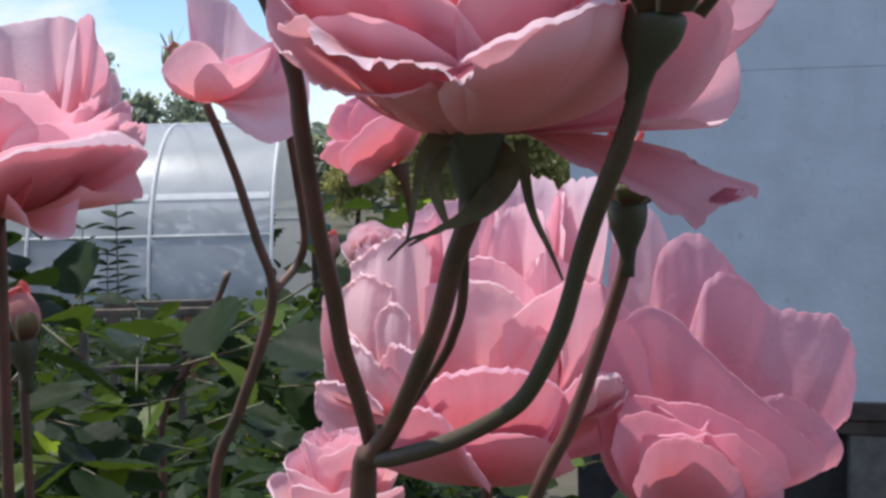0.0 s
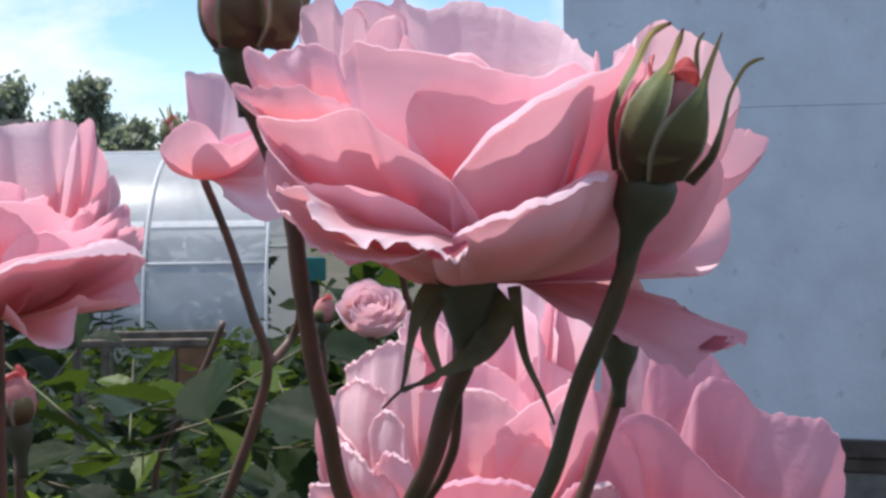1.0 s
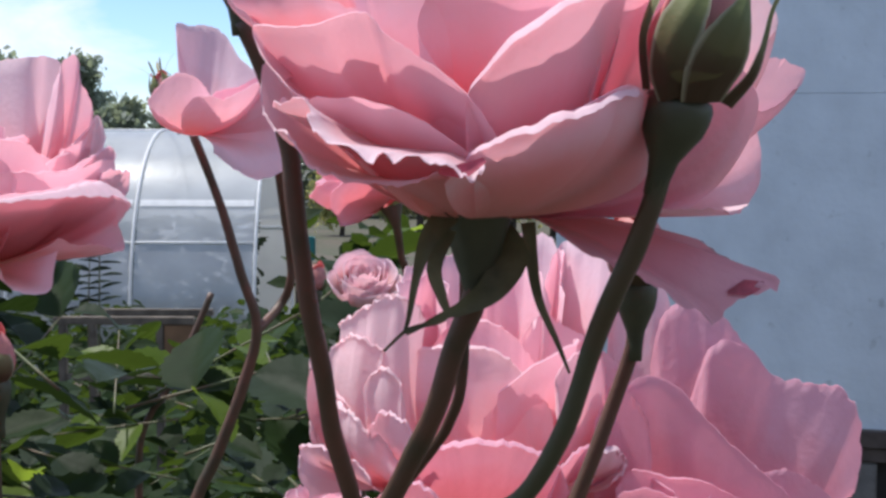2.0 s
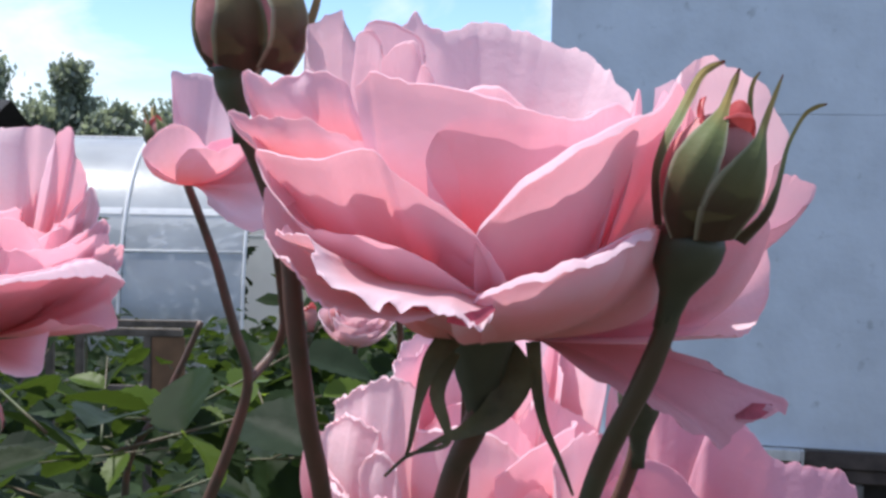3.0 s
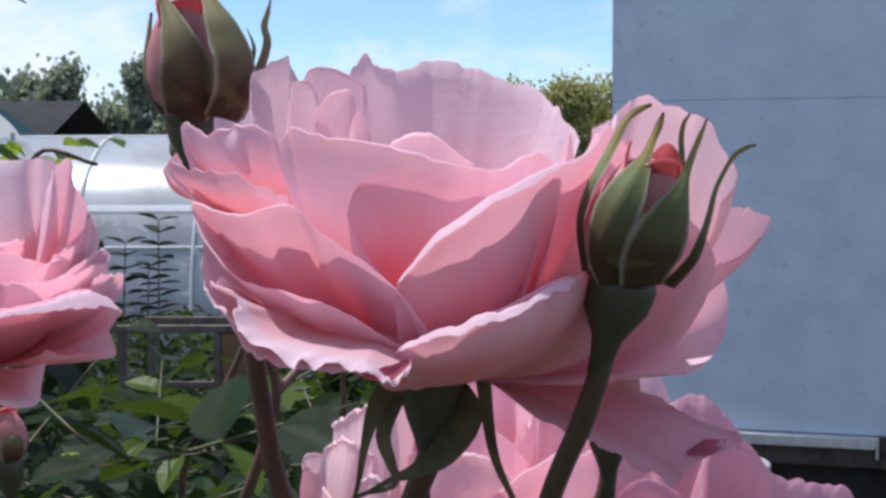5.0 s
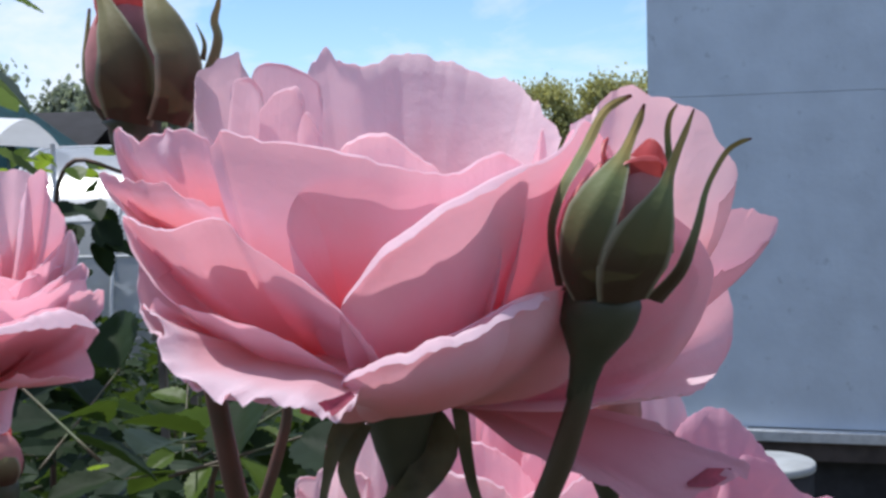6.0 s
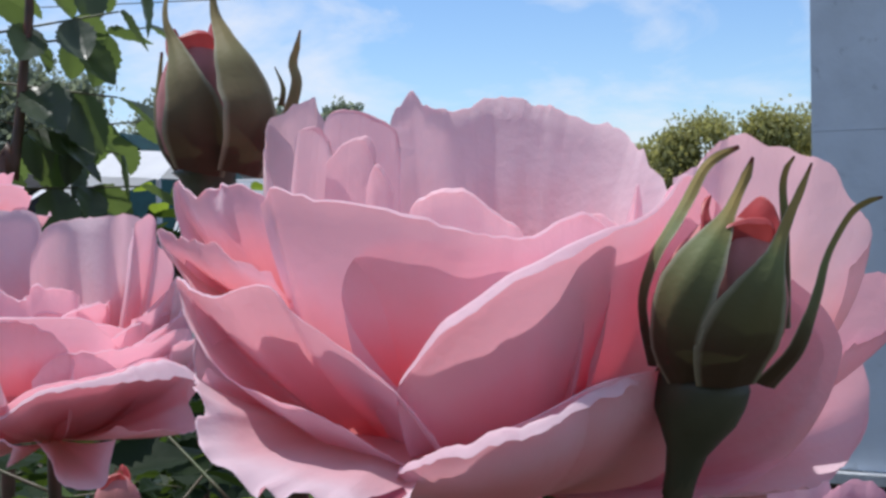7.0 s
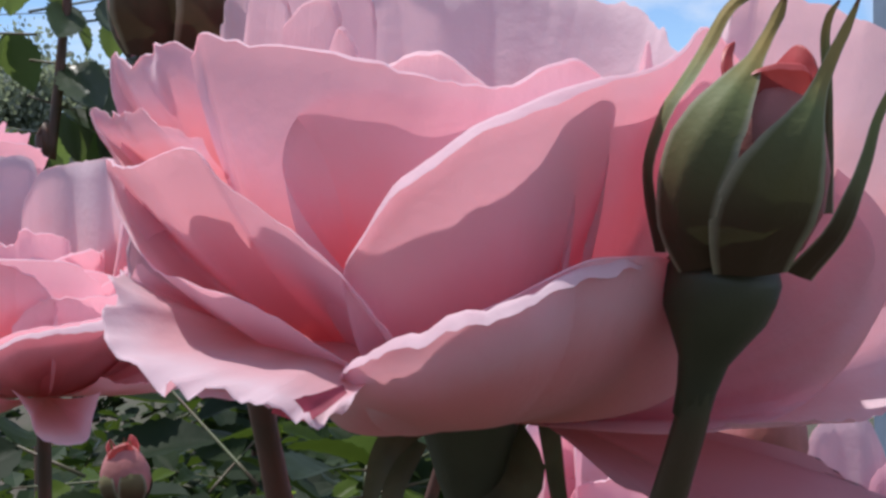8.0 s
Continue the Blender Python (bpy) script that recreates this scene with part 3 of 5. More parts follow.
petal(rose, [(-93, 44.0, 9.1), (-87, 48.0, 14.4), (-81, 52.0, 17.7), (-74, 54.0, 20.6), (-66, 54.0, 24.1), (-60, 51.0, 24.6), (-46, 43.5, 23.6), (-38, 41.0, 19.1), (-32, 38.0, 10.2)], .75, (0,.3,0), 0, 402)
petal(rose, [(-155, 45.1, 35.0), (-156, 47.1, 30.8), (-154, 47.7, 24.2), (-150, 47.4, 19.0), (-142, 45.8, 16.3), (-135, 45.1, 11.1), (-124, 43.6, 8.3), (-112, 42.0, 8.2), (-102, 41.0, 9.5)], .5, (.2,.8,.3), 1.1, 20, base=22, lift=8)
rng = random.Random(5)
for k in range(14):
    mid, r, z = k * 137.5 + 40, 5 + k * 2.2, 37 + rng.uniform(-3, 3)
    wide = 95 - k * 2
    petal(rose, [(mid - wide, r * 0.9, z - 12), (mid - wide * 0.6, r, z - 2), (mid, r * 1.08, z + rng.uniform(0, 3)), (mid + wide * 0.6, r, z - 2), (mid + wide, r * 0.9, z - 12)], 0.85, (0.4, 1.0, 0.4), 0.4, 20 + k, across=20, along=12)
part("blemish", ribbon(bmesh.new(), [(-0.0408, -0.0125, 0.0286), (-0.0401, -0.0135, 0.0263), (-0.0390, -0.0140, 0.0238)], [0.0004, 0.0011, 0.0004], (0, -1, 0.3)), BLEMISH, rose, "crimson bruise on a crumpled petal")
part("blemish", ribbon(bmesh.new(), [(0.0526, -0.0012, -0.0154), (0.0569, 0.0006, -0.0146), (0.0614, 0.0028, -0.0139)], [0.0004, 0.0018, 0.0005], (0, -1, 0.3)), BLEMISH, rose, "crimson bruise on the drooping petal's tip")
for mid in (35, 95, 150):
    petal(rose, [(mid - 45, 34, 30), (mid - 25, 40, 40), (mid, 42, 44), (mid + 25, 40, 41), (mid + 45, 34, 30)], 0.85, (0, 0.3, 0), 0.5, 300 + mid)
part("hip", turned(bmesh.new(), [(2.4, -16.5), (2.8, -14.5), (3.5, -12), (4.8, -8.5), (6.0, -4), (7.4, 0), (8.2, 2.5), (5, 4)]), HIP, rose, "smooth dark green hip")
part("blemish", ribbon(bmesh.new(), [(-0.0085, -0.0552, 0.0098), (-0.0045, -0.0560, 0.0100), (-0.001, -0.0545, 0.0118)], [0.0005, 0.0013, 0.0005], (0, -1, 0.3)), BLEMISH, rose, "crimson bruise on the petal's tip")
for line, widths in (
    ([(0.004, 0.004, -0.002), (0.007, 0.0, -0.008), (0.003, -0.004, -0.0145), (-0.003, -0.004, -0.0185), (-0.0076, -0.004, -0.0203), (-0.0146, -0.004, -0.024)], [0.003, 0.0040, 0.0030, 0.0015, 0.0007, 0.0003]),
    ([(-0.006, -0.006, 0.001), (-0.010, -0.009, -0.0036), (-0.0125, -0.0095, -0.0117), (-0.014, -0.01, -0.0198), (-0.0149, -0.01, -0.0227)], [0.0026, 0.0019, 0.0009, 0.0005, 0.0003]),
    ([(-0.006, -0.007, -0.002), (-0.0089, -0.0095, -0.0095), (-0.0074, -0.01, -0.0154), (-0.0063, -0.01, -0.019), (-0.0082, -0.01, -0.0207), (-0.0141, -0.01, -0.0222), (-0.019, -0.01, -0.0266)], [0.0018, 0.0016, 0.0011, 0.0006, 0.0005, 0.0004, 0.0003]),
    ([(0.011, 0.003, -0.001), (0.0123, 0.0036, -0.012), (0.0139, 0.003, -0.0188), (0.0173, 0.0025, -0.0263), (0.02, 0.002, -0.033)], [0.0016, 0.0012, 0.0009, 0.0006, 0.0003]),
):
    part("sepal", ribbon(bmesh.new(), line, widths), CALYX, rose, "drooping green sepal")


def generic_rose(place, radius, height, count, seed, label, open_=1.0, mat=None, name="rose"):
    g = random.Random(seed)
    flower = thing(name, place, label, "flower", "pink roses")
    for k in range(count):
        f = (k + 1) / count
        mid, r = k * 137.5 + g.uniform(-14, 14), radius * (0.16 + 0.84 * f ** 1.1)
        z = height * (1.0 - 0.75 * open_ * max(0, f - 0.35) ** 1.3 * 1.4) + g.uniform(-0.05, 0.05) * height
        wide = 90 - 38 * f + g.uniform(-8, 8)
        drop = height * (0.25 + 0.1 * f)
        petal(flower, [(mid - wide, r * 0.82, z - drop), (mid - wide * 0.62, r * 0.98, z - drop * 0.2), (mid - wide * 0.2, r * 1.06, z + g.uniform(-2, 3)), (mid + wide * 0.25, r * 1.05, z + g.uniform(-2, 3)), (mid + wide * 0.62, r * 0.98, z - drop * 0.25), (mid + wide, r * 0.82, z - drop)],
              0.9 - 0.35 * open_ * f, (0.1, 0.2 + 1.2 * f, 0.1), 0.9, seed * 31 + k, mat, across=20, along=12)
    return flower


left_rose = thing("rose", (-0.1525, 0.4342, 1.6481), "wide open pale pink rose with drooping outer petals", "flower", "pink roses")
petal(left_rose, [(-145, 41.7, 46.1), (-174, 42.0, 62.1), (-197, 46.0, 68.3), (-206, 44.0, 69.3), (-219, 40.0, 70.6), (-236, 34.0, 69.4), (-238, 26.0, 55.1), (-225, 20.0, 44.7)], .5, (0,.4,0), .4, 40)
petal(left_rose, [(158, 8.0, 44.4), (144, 12.0, 53.6), (131, 15.0, 59.1), (117, 18.0, 65.3), (90, 18.0, 67.4), (26, 18.1, 68.1), (25, 24.7, 68.6), (24, 28.4, 65.6), (24, 28.8, 53.7), (25, 24.6, 41.9)], .7, (.2,.6,.2), .35, 41, PETAL_LIGHT)
petal(left_rose, [(25, 23.0, 45.3), (-8, 30.0, 63.0), (-6, 33.0, 67.1), (3, 34.0, 67.5), (1, 36.0, 59.8), (10, 38.0, 54.7), (12, 38.0, 49.7), (-11, 38.0, 40.6), (-19, 34.0, 37.5)], .6, (0,.3,0), .5, 42)
petal(left_rose, [(-147, 28.3, 32.8), (-147, 26.6, 45.9), (-148, 22.0, 48.2), (-149, 17.3, 48.5), (-127, 12.0, 45.0), (-99, 10.0, 43.4), (-87, 10.0, 47.5), (-61, 10.0, 46.7), (-26, 11.0, 45.5), (-27, 14.0, 39.4)], .9, (.2,.9,.3), .9, 43)
petal(left_rose, [(-41, 18.0, 33.3), (-32, 16.0, 40.8), (4, 15.0, 39.4), (26, 18.3, 42.6), (25, 23.3, 47.1), (25, 24.1, 41.9), (25, 25.4, 35.9), (-3, 26.0, 31.0)], .9, (.2,.9,.3), .9, 44)
petal(left_rose, [(-39, 30.0, 24.6), (-31, 33.0, 31.6), (-17, 35.0, 37.5), (3, 37.0, 44.2), (12, 39.0, 49.2), (10, 41.0, 45.6), (8, 42.0, 41.5), (-9, 43.0, 35.8), (-24, 42.0, 29.5)], .7, (.2,.8,.2), .35, 45, PETAL_LIGHT)
petal(left_rose, [(-48, 40.0, 22.7), (-38, 41.0, 27.8), (-24, 42.0, 32.6), (-9, 43.0, 36.6), (3, 44.0, 38.9), (2, 46.0, 35.3), (-13, 47.0, 29.0), (-26, 46.0, 25.2)], .6, (.2,.8,.2), .35, 46)
petal(left_rose, [(-112, 40.0, 22.5), (-97, 42.0, 30.8), (-90, 42.0, 36.9), (-80, 42.0, 39.8), (-71, 41.0, 39.4), (-63, 41.0, 36.8), (-57, 42.0, 32.6), (-54, 43.0, 27.8), (-56, 44.0, 22.0)], .85, (.3,.9,.3), .5, 48)
petal(left_rose, [(-69, 43.0, 23.6), (-61, 43.0, 29.5), (-52, 43.0, 30.7), (-40, 44.0, 30.4), (-25, 45.0, 32.0), (-6, 46.0, 34.1), (-4, 48.0, 26.8)], .7, (.3,.6,.2), .5, 49)
petal(left_rose, [(-102, 50.0, 6.2), (-85, 53.0, 12.1), (-75, 54.0, 16.3), (-66, 55.0, 21.8), (-54, 55.0, 23.7), (-45, 55.0, 25.0), (-39, 55.0, 26.7), (-31, 55.0, 27.4), (-22, 55.0, 25.2), (-17, 54.0, 21.9), (-19, 52.0, 14.1)], .25, (1,1.5,2,4,9,7,2), .4, 50, across=80)
petal(left_rose, [(-44, 52.0, 10.4), (-38, 54.0, 8.4), (-30, 55.0, 8.2), (-20, 55.0, 5.7), (-17, 55.0, 8.1), (-19, 54.0, 14.3), (-18, 53.0, 18.7)], .35, (0,.3,0), .5, 51)
petal(left_rose, [(-68, 51.0, 9.3), (-63, 53.0, 2.9), (-61, 55.0, -2.3), (-56, 56.0, -4.6), (-49, 56.0, -4.5), (-47, 55.0, 0.7), (-44, 53.0, 6.9)], .3, (0,.3,0), .4, 52)
petal(left_rose, [(-15, 46.0, 21.2), (-17, 48.0, 30.1), (-5, 50.0, 31.1), (3, 51.0, 29.5), (4, 50.0, 24.2), (-8, 48.0, 19.1)], .5, (.2,.6,.2), .6, 53)
petal(left_rose, [(-94, 50.0, 16.9), (-90, 53.0, 27.6), (-83, 55.0, 30.8), (-78, 56.0, 29.2), (-76, 57.0, 30.4), (-76, 57.0, 25.3), (-80, 56.0, 18.0)], .5, (.5,2,.6), .9, 54, PETAL_LIGHT)
petal(left_rose, [(-96, 52.0, -1.9), (-87, 54.0, 6.1), (-79, 55.0, 10.0), (-73, 55.0, 7.9), (-75, 54.0, 1.9)], .4, (.3,1,.3), .7, 55)
petal(left_rose, [(-102, 48.0, 10.4), (-84, 51.0, 13.7), (-67, 53.0, 22.6), (-54, 53.0, 24.4), (-44, 53.0, 25.6), (-30, 53.0, 28.1), (-16, 52.0, 23.2), (-15, 50.0, 13.6)], .25, (0,.4,0), .3, 403)
for k in range(16):
    mid, r, z = k * 137.5 + 20, 6 + k * 2.2, 38 + rng.uniform(-3, 3)
    wide = 95 - k * 3
    petal(left_rose, [(mid - wide, r * 0.9, z - 12), (mid - wide * 0.6, r, z - 2), (mid, r * 1.08, z + rng.uniform(0, 3)), (mid + wide * 0.6, r, z - 2), (mid + wide, r * 0.9, z - 12)], 0.85, (0.4, 1.0, 0.4), 0.5, 90 + k, across=18, along=10)

low_rose = thing("rose", (0.0135, 0.4378, 1.5738), "full-blown pale pink rose behind thin brown stems", "flower", "pink roses")
petal(low_rose, [(-178, 26.3, 61.3), (-208, 28.0, 69.7), (-238, 32.0, 73.7), (-259, 34.0, 75.9), (-276, 34.0, 77.3), (-286, 26.0, 68.6)], .7, (.2,.8,.2), 1.1, 60)
petal(low_rose, [(92, 24.0, 62.7), (80, 34.0, 76.2), (70, 38.0, 81.3), (55, 38.0, 82.9), (38, 36.0, 76.8), (-5, 28.2, 64.9)], .7, (.2,.8,.2), 1.0, 61)
petal(low_rose, [(30, 26.0, 67.5), (41, 38.0, 78.7), (29, 40.0, 81.9), (3, 42.0, 82.1), (-8, 44.2, 72.7), (-7, 42.3, 57.5)], .7, (.2,.8,.2), .9, 62)
petal(low_rose, [(85, 8.0, 52.4), (72, 16.0, 67.4), (42, 20.0, 73.4), (-5, 21.5, 68.7), (-5, 23.4, 53.4)], .8, (.2,.9,.2), 1.0, 63)
petal(low_rose, [(-4, 13.9, 49.5), (-4, 19.6, 57.2), (-5, 28.2, 53.5), (-7, 40.5, 46.0), (-8, 44.3, 38.5)], .8, (.2,.6,.2), .9, 64)
petal(low_rose, [(-178, 29.9, 34.4), (-178, 28.3, 42.5), (-142, 28.0, 48.1), (-119, 27.0, 50.7), (-95, 26.0, 51.3), (-75, 26.0, 48.1), (-57, 28.0, 39.6), (-45, 32.0, 30.2)], 1.3, (.5,1.6,.8), .8, 65, PETAL_LIGHT)
petal(low_rose, [(-179, 16.8, 45.7), (-142, 14.0, 54.4), (-89, 12.0, 57.5), (-47, 14.0, 52.6), (-15, 18.0, 42.3)], 1.0, (.3,1,.3), .8, 66)
# Low front petals: their self-shade is put into a deeper, redder colour.
petal(low_rose, [(-128, 44.0, 7.7), (-120, 44.0, 17.4), (-112, 44.0, 21.8), (-101, 44.0, 24.4), (-87, 45.0, 25.3), (-74, 46.0, 23.2), (-62, 47.0, 17.1), (-57, 47.0, 7.4)], .35, (1,2,3,2.4,1), .9, 67, PETAL_DEEP_SHADED, lift=-18, across=70)
petal(low_rose, [(-160, 46.0, -7.5), (-133, 48.0, 4.2), (-115, 50.0, 13.4), (-104, 51.0, 6.9), (-96, 51.0, -3.7), (-91, 50.0, -11.2)], .4, (.3,1.6,.5), 1.0, 68, PETAL_DEEP_SHADED, lift=-24)
petal(low_rose, [(-64, 46.0, 4.4), (-59, 46.0, 16.6), (-48, 47.0, 21.1), (-31, 49.0, 17.3), (-9, 50.8, 4.2), (-9, 52.6, -7.6)], .4, (.5,1.5,.5), 1.0, 69, PETAL_DEEP_SHADED, lift=-18)
petal(low_rose, [(-146, 42.0, 19.7), (-158, 46.0, 29.7), (-175, 50.3, 37.0), (-174, 53.4, 42.8), (-175, 49.2, 48.4), (-157, 44.0, 53.8), (-145, 40.0, 48.9)], 1.3, (.5,1.8,.8), 1.7, 70, PETAL_LIGHT)
petal(low_rose, [(-151, 36.0, 40.8), (-170, 40.0, 46.8), (-176, 43.5, 54.0), (-157, 38.0, 61.8), (-139, 34.0, 67.1), (-136, 28.0, 59.4)], 1.4, (.5,1.5,.8), 1.8, 71, PETAL_LIGHT)
petal(low_rose, [(-178, 26.3, 53.6), (-149, 30.0, 66.4), (-210, 24.0, 69.8), (-234, 22.0, 72.3), (-133, 16.0, 66.0)], 1.2, (.3,1,.3), 1.4, 72)
petal(low_rose, [(-175, 51.5, 12.1), (-174, 54.2, 21.8), (-175, 51.3, 29.4), (-149, 49.0, 31.1), (-137, 47.0, 25.1), (-126, 46.0, 17.2)], 1.1, (.5,2,.8), 1.8, 73, PETAL_LIGHT)
petal(low_rose, [(-174, 55.5, -3.2), (-174, 59.2, 6.7), (-174, 55.3, 14.2), (-149, 51.0, 16.6), (-133, 50.0, 11.7)], .9, (.4,1.4,.4), 1.6, 74)
petal(low_rose, [(-142, 42.0, 27.5), (-144, 43.0, 38.4), (-139, 42.0, 44.1), (-130, 40.0, 41.0), (-126, 40.0, 32.2)], 1.2, (.4,1.8,.5), 1.4, 405, PETAL_LIGHT)
petal(low_rose, [(-145, 47.0, 13.2), (-137, 47.0, 25.1), (-132, 46.0, 30.9), (-122, 45.0, 29.8), (-115, 46.0, 21.7)], 1.0, (.4,1.8,.5), 1.5, 406)
petal(low_rose, [(-53, 38.0, 31.6), (-54, 40.0, 42.7), (-41, 40.0, 49.0), (-7, 42.4, 46.1), (-9, 51.8, 34.9), (-10, 59.3, 20.0), (-10, 58.4, 10.4)], 1.3, (.3,1,.3), .7, 408)
petal(low_rose, [(-46, 50.0, 12.0), (-48, 51.0, 18.7), (-39, 52.0, 20.0), (-26, 52.0, 14.3), (-35, 51.0, 8.5)], .8, (.5,2.2,.5), 1.6, 409, PETAL_PALE)
petal(low_rose, [(-144, 48.0, -8.4), (-119, 49.0, 0.3), (-98, 50.0, 5.0), (-80, 50.0, 4.5), (-65, 50.0, -0.3), (-56, 48.0, -9.0)], .25, (.2,.6,.2), .6, 410, PETAL_DEEP_SHADED, lift=-24)
for k in range(12):
    mid, r, z = k * 137.5 + 50, 6 + k * 2.4, 42 + rng.uniform(-12, 10)
    wide = 95 - k * 3
    petal(low_rose, [(mid - wide, r * 0.9, z - 12), (mid - wide * 0.6, r, z - 2), (mid, r * 1.08, z + rng.uniform(0, 3)), (mid + wide * 0.6, r, z - 2), (mid + wide, r * 0.9, z - 12)], 0.85, (0.4, 1.0, 0.4), 0.9, 110 + k, across=18, along=10)

wall_rose = thing("rose", (0.0740, 0.4183, 1.5440), "wide open pink rose leaning towards the grey wall", "flower", "pink roses")
# Most petals here take the deeper pink, with the flower's shade coloured in.
petal(wall_rose, [(115, 37.2, 62.7), (112, 36.2, 91.3), (104, 34.7, 99.3), (90, 33.7, 101.1), (80, 34.2, 90.8), (74, 35.1, 70.4)], .5, (.2,.6,.2), .7, 75)
petal(wall_rose, [(96, 29.9, 46.7), (88, 29.7, 81.1), (73, 31.1, 91.0), (60, 34.4, 91.8), (52, 37.7, 86.7), (45, 41.7, 78.5), (40, 46.1, 70.2), (39, 47.7, 53.9)], .4, (.2,.5,.2), .9, 76, PETAL_DEEP_SHADED)
petal(wall_rose, [(72, 24.9, 43.3), (53, 29.7, 75.3), (38, 38.1, 77.0), (31, 46.3, 66.8), (25, 56.9, 63.9), (21, 66.1, 61.8), (19, 71.4, 54.1), (19, 73.3, 41.9), (19, 71.8, 27.8), (21, 66.1, 21.8), (26, 53.2, 18.1)], .4, (.1,.5,1.6,1.2,.3), .9, 81, PETAL_DEEP_SHADED, across=80)
petal(wall_rose, [(28, 28.8, 32.8), (18, 43.2, 36.4), (14, 56.4, 28.2), (12, 64.1, 20.0), (13, 63.1, 12.1), (15, 54.5, 9.3), (19, 43.2, 11.5)], .4, (.2,.6,.3), .7, 412, PETAL_DEEP_SHADED)
petal(wall_rose, [(159, 18.9, 39.1), (155, 16.0, 60.4), (136, 9.6, 68.9), (68, 7.2, 65.8), (33, 12.3, 58.2), (22, 17.8, 51.9), (17, 22.8, 46.0), (13, 29.3, 40.0), (10, 37.8, 32.0), (8, 47.3, 23.0), (7, 54.9, 16.9), (7, 54.0, 11.0)], .45, (.2,.6,1.8,2.2,1.2,.4), .4, 78, PETAL_DEEP_SHADED, across=80)
petal(wall_rose, [(-161, 19.7, 35.0), (-152, 13.6, 41.4), (-89, 6.3, 38.9), (-34, 11.3, 37.9), (-19, 19.8, 34.1), (-14, 27.0, 29.2), (-10, 36.1, 21.4), (-9, 39.8, 11.8)], .5, (.3,.8,1.0,.8,.3), .5, 79, PETAL_DEEP_SHADED, across=70)
petal(wall_rose, [(-141, 28.8, 25.6), (-137, 26.7, 35.6), (-122, 21.5, 38.2), (-91, 18.3, 35.2), (-60, 21.1, 30.3), (-46, 25.5, 30.2), (-35, 31.7, 23.5), (-30, 37.1, 15.1), (-29, 37.9, 5.8)], .25, (.3,.6,.4), .6, 80, PETAL_DEEP_SHADED, lift=-4)
petal(wall_rose, [(-122, 31.0, 16.5), (-112, 28.4, 29.0), (-90, 26.3, 31.5), (-68, 28.3, 26.7), (-56, 31.7, 17.5), (-54, 32.7, 8.4)], .25, (.2,.5,.2), .6, 413, PETAL_DEEP_SHADED, lift=-8)
petal(wall_rose, [(-179, 23.7, 21.3), (-179, 25.3, 44.4), (-179, 21.3, 59.6), (-179, 13.7, 65.1), (-177, 6.2, 55.4), (-176, 4.5, 40.1)], .6, (.2,.8,.2), .7, 77, PETAL_DEEP_SHADED)
for k in range(6):
    mid, r, z = k * 137.5 + 80, 6 + k * 3.4, 34 + rng.uniform(-10, 10)
    wide = 95 - k * 3
    petal(wall_rose, [(mid - wide, r * 0.9, z - 12), (mid - wide * 0.6, r, z - 2), (mid, r * 1.08, z + rng.uniform(0, 3)), (mid + wide * 0.6, r, z - 2), (mid + wide, r * 0.9, z - 12)], 0.85, (0.4, 1.0, 0.4), 0.9, 130 + k, PETAL_DEEP_SHADED, across=18, along=10)

half_rose = thing("rose", (-0.1214, 0.6600, 1.6960), "half-open pale pink rose on a thin stem", "flower", "pink roses")
petal(half_rose, [(-103, 14.0, 2.0), (-118, 24.0, 8.2), (-127, 28.0, 15.2), (-112, 29.0, 23.4), (-95, 28.0, 28.9), (-76, 26.0, 27.1), (-51, 20.0, 17.5), (-39, 14.0, 7.5)], .7, (.1,.5,.1), .5, 95, pale=0.5)
petal(half_rose, [(-105, 12.0, 0.8), (-93, 22.0, 9.5), (-80, 27.0, 16.3), (-65, 29.0, 18.1), (-51, 31.0, 17.1), (-34, 33.0, 21.4), (7, 35.5, 28.1), (6, 48.8, 28.9), (6, 53.4, 5.2), (6, 47.1, -15.2), (-16, 36.0, -21.4), (-37, 30.0, -16.1), (-48, 20.0, -8.5)], .7, (.2,.6,.2), .6, 97, pale=0.5)
petal(half_rose, [(101, 12.0, 24.9), (125, 20.0, 55.6), (101, 21.0, 57.0), (80, 22.0, 57.2), (59, 24.0, 53.9), (29, 26.0, 39.4), (7, 35.5, 25.8), (7, 35.6, 4.9)], .5, (0,.3,0), .5, 96, pale=0.5)
petal(half_rose, [(-39, 14.0, 4.6), (-50, 18.0, 19.0), (0, 24.0, 24.9), (7, 41.4, 31.8), (6, 47.4, 8.1)], .8, (.1,.4,.1), .6, 98, PETAL_DEEP_SHADED, pale=0.5)
generic_rose(pose(-0.052, 1.02, 1.575, 35, -10, 20), 30, 34, 20, 7, "small faded pink rose among the leaves", 0.55, PETAL_PALE)
generic_rose(pose(-0.0208, 0.6200, 1.6638, -12, -38, 0), 34, 36, 16, 12, "pink rose hidden behind the large open rose", 0.9, PETAL_DEEP_SHADED)
generic_rose(pose(-0.285, 0.60, 1.70, 0, 10, 40), 40, 40, 16, 8, "pink rose behind another open rose", 0.9)
generic_rose(pose(-0.0400, 0.4863, 1.5262, 0, -12, 40), 27, 34, 16, 9, "ruffled pink rose low among brown stems", 0.9)


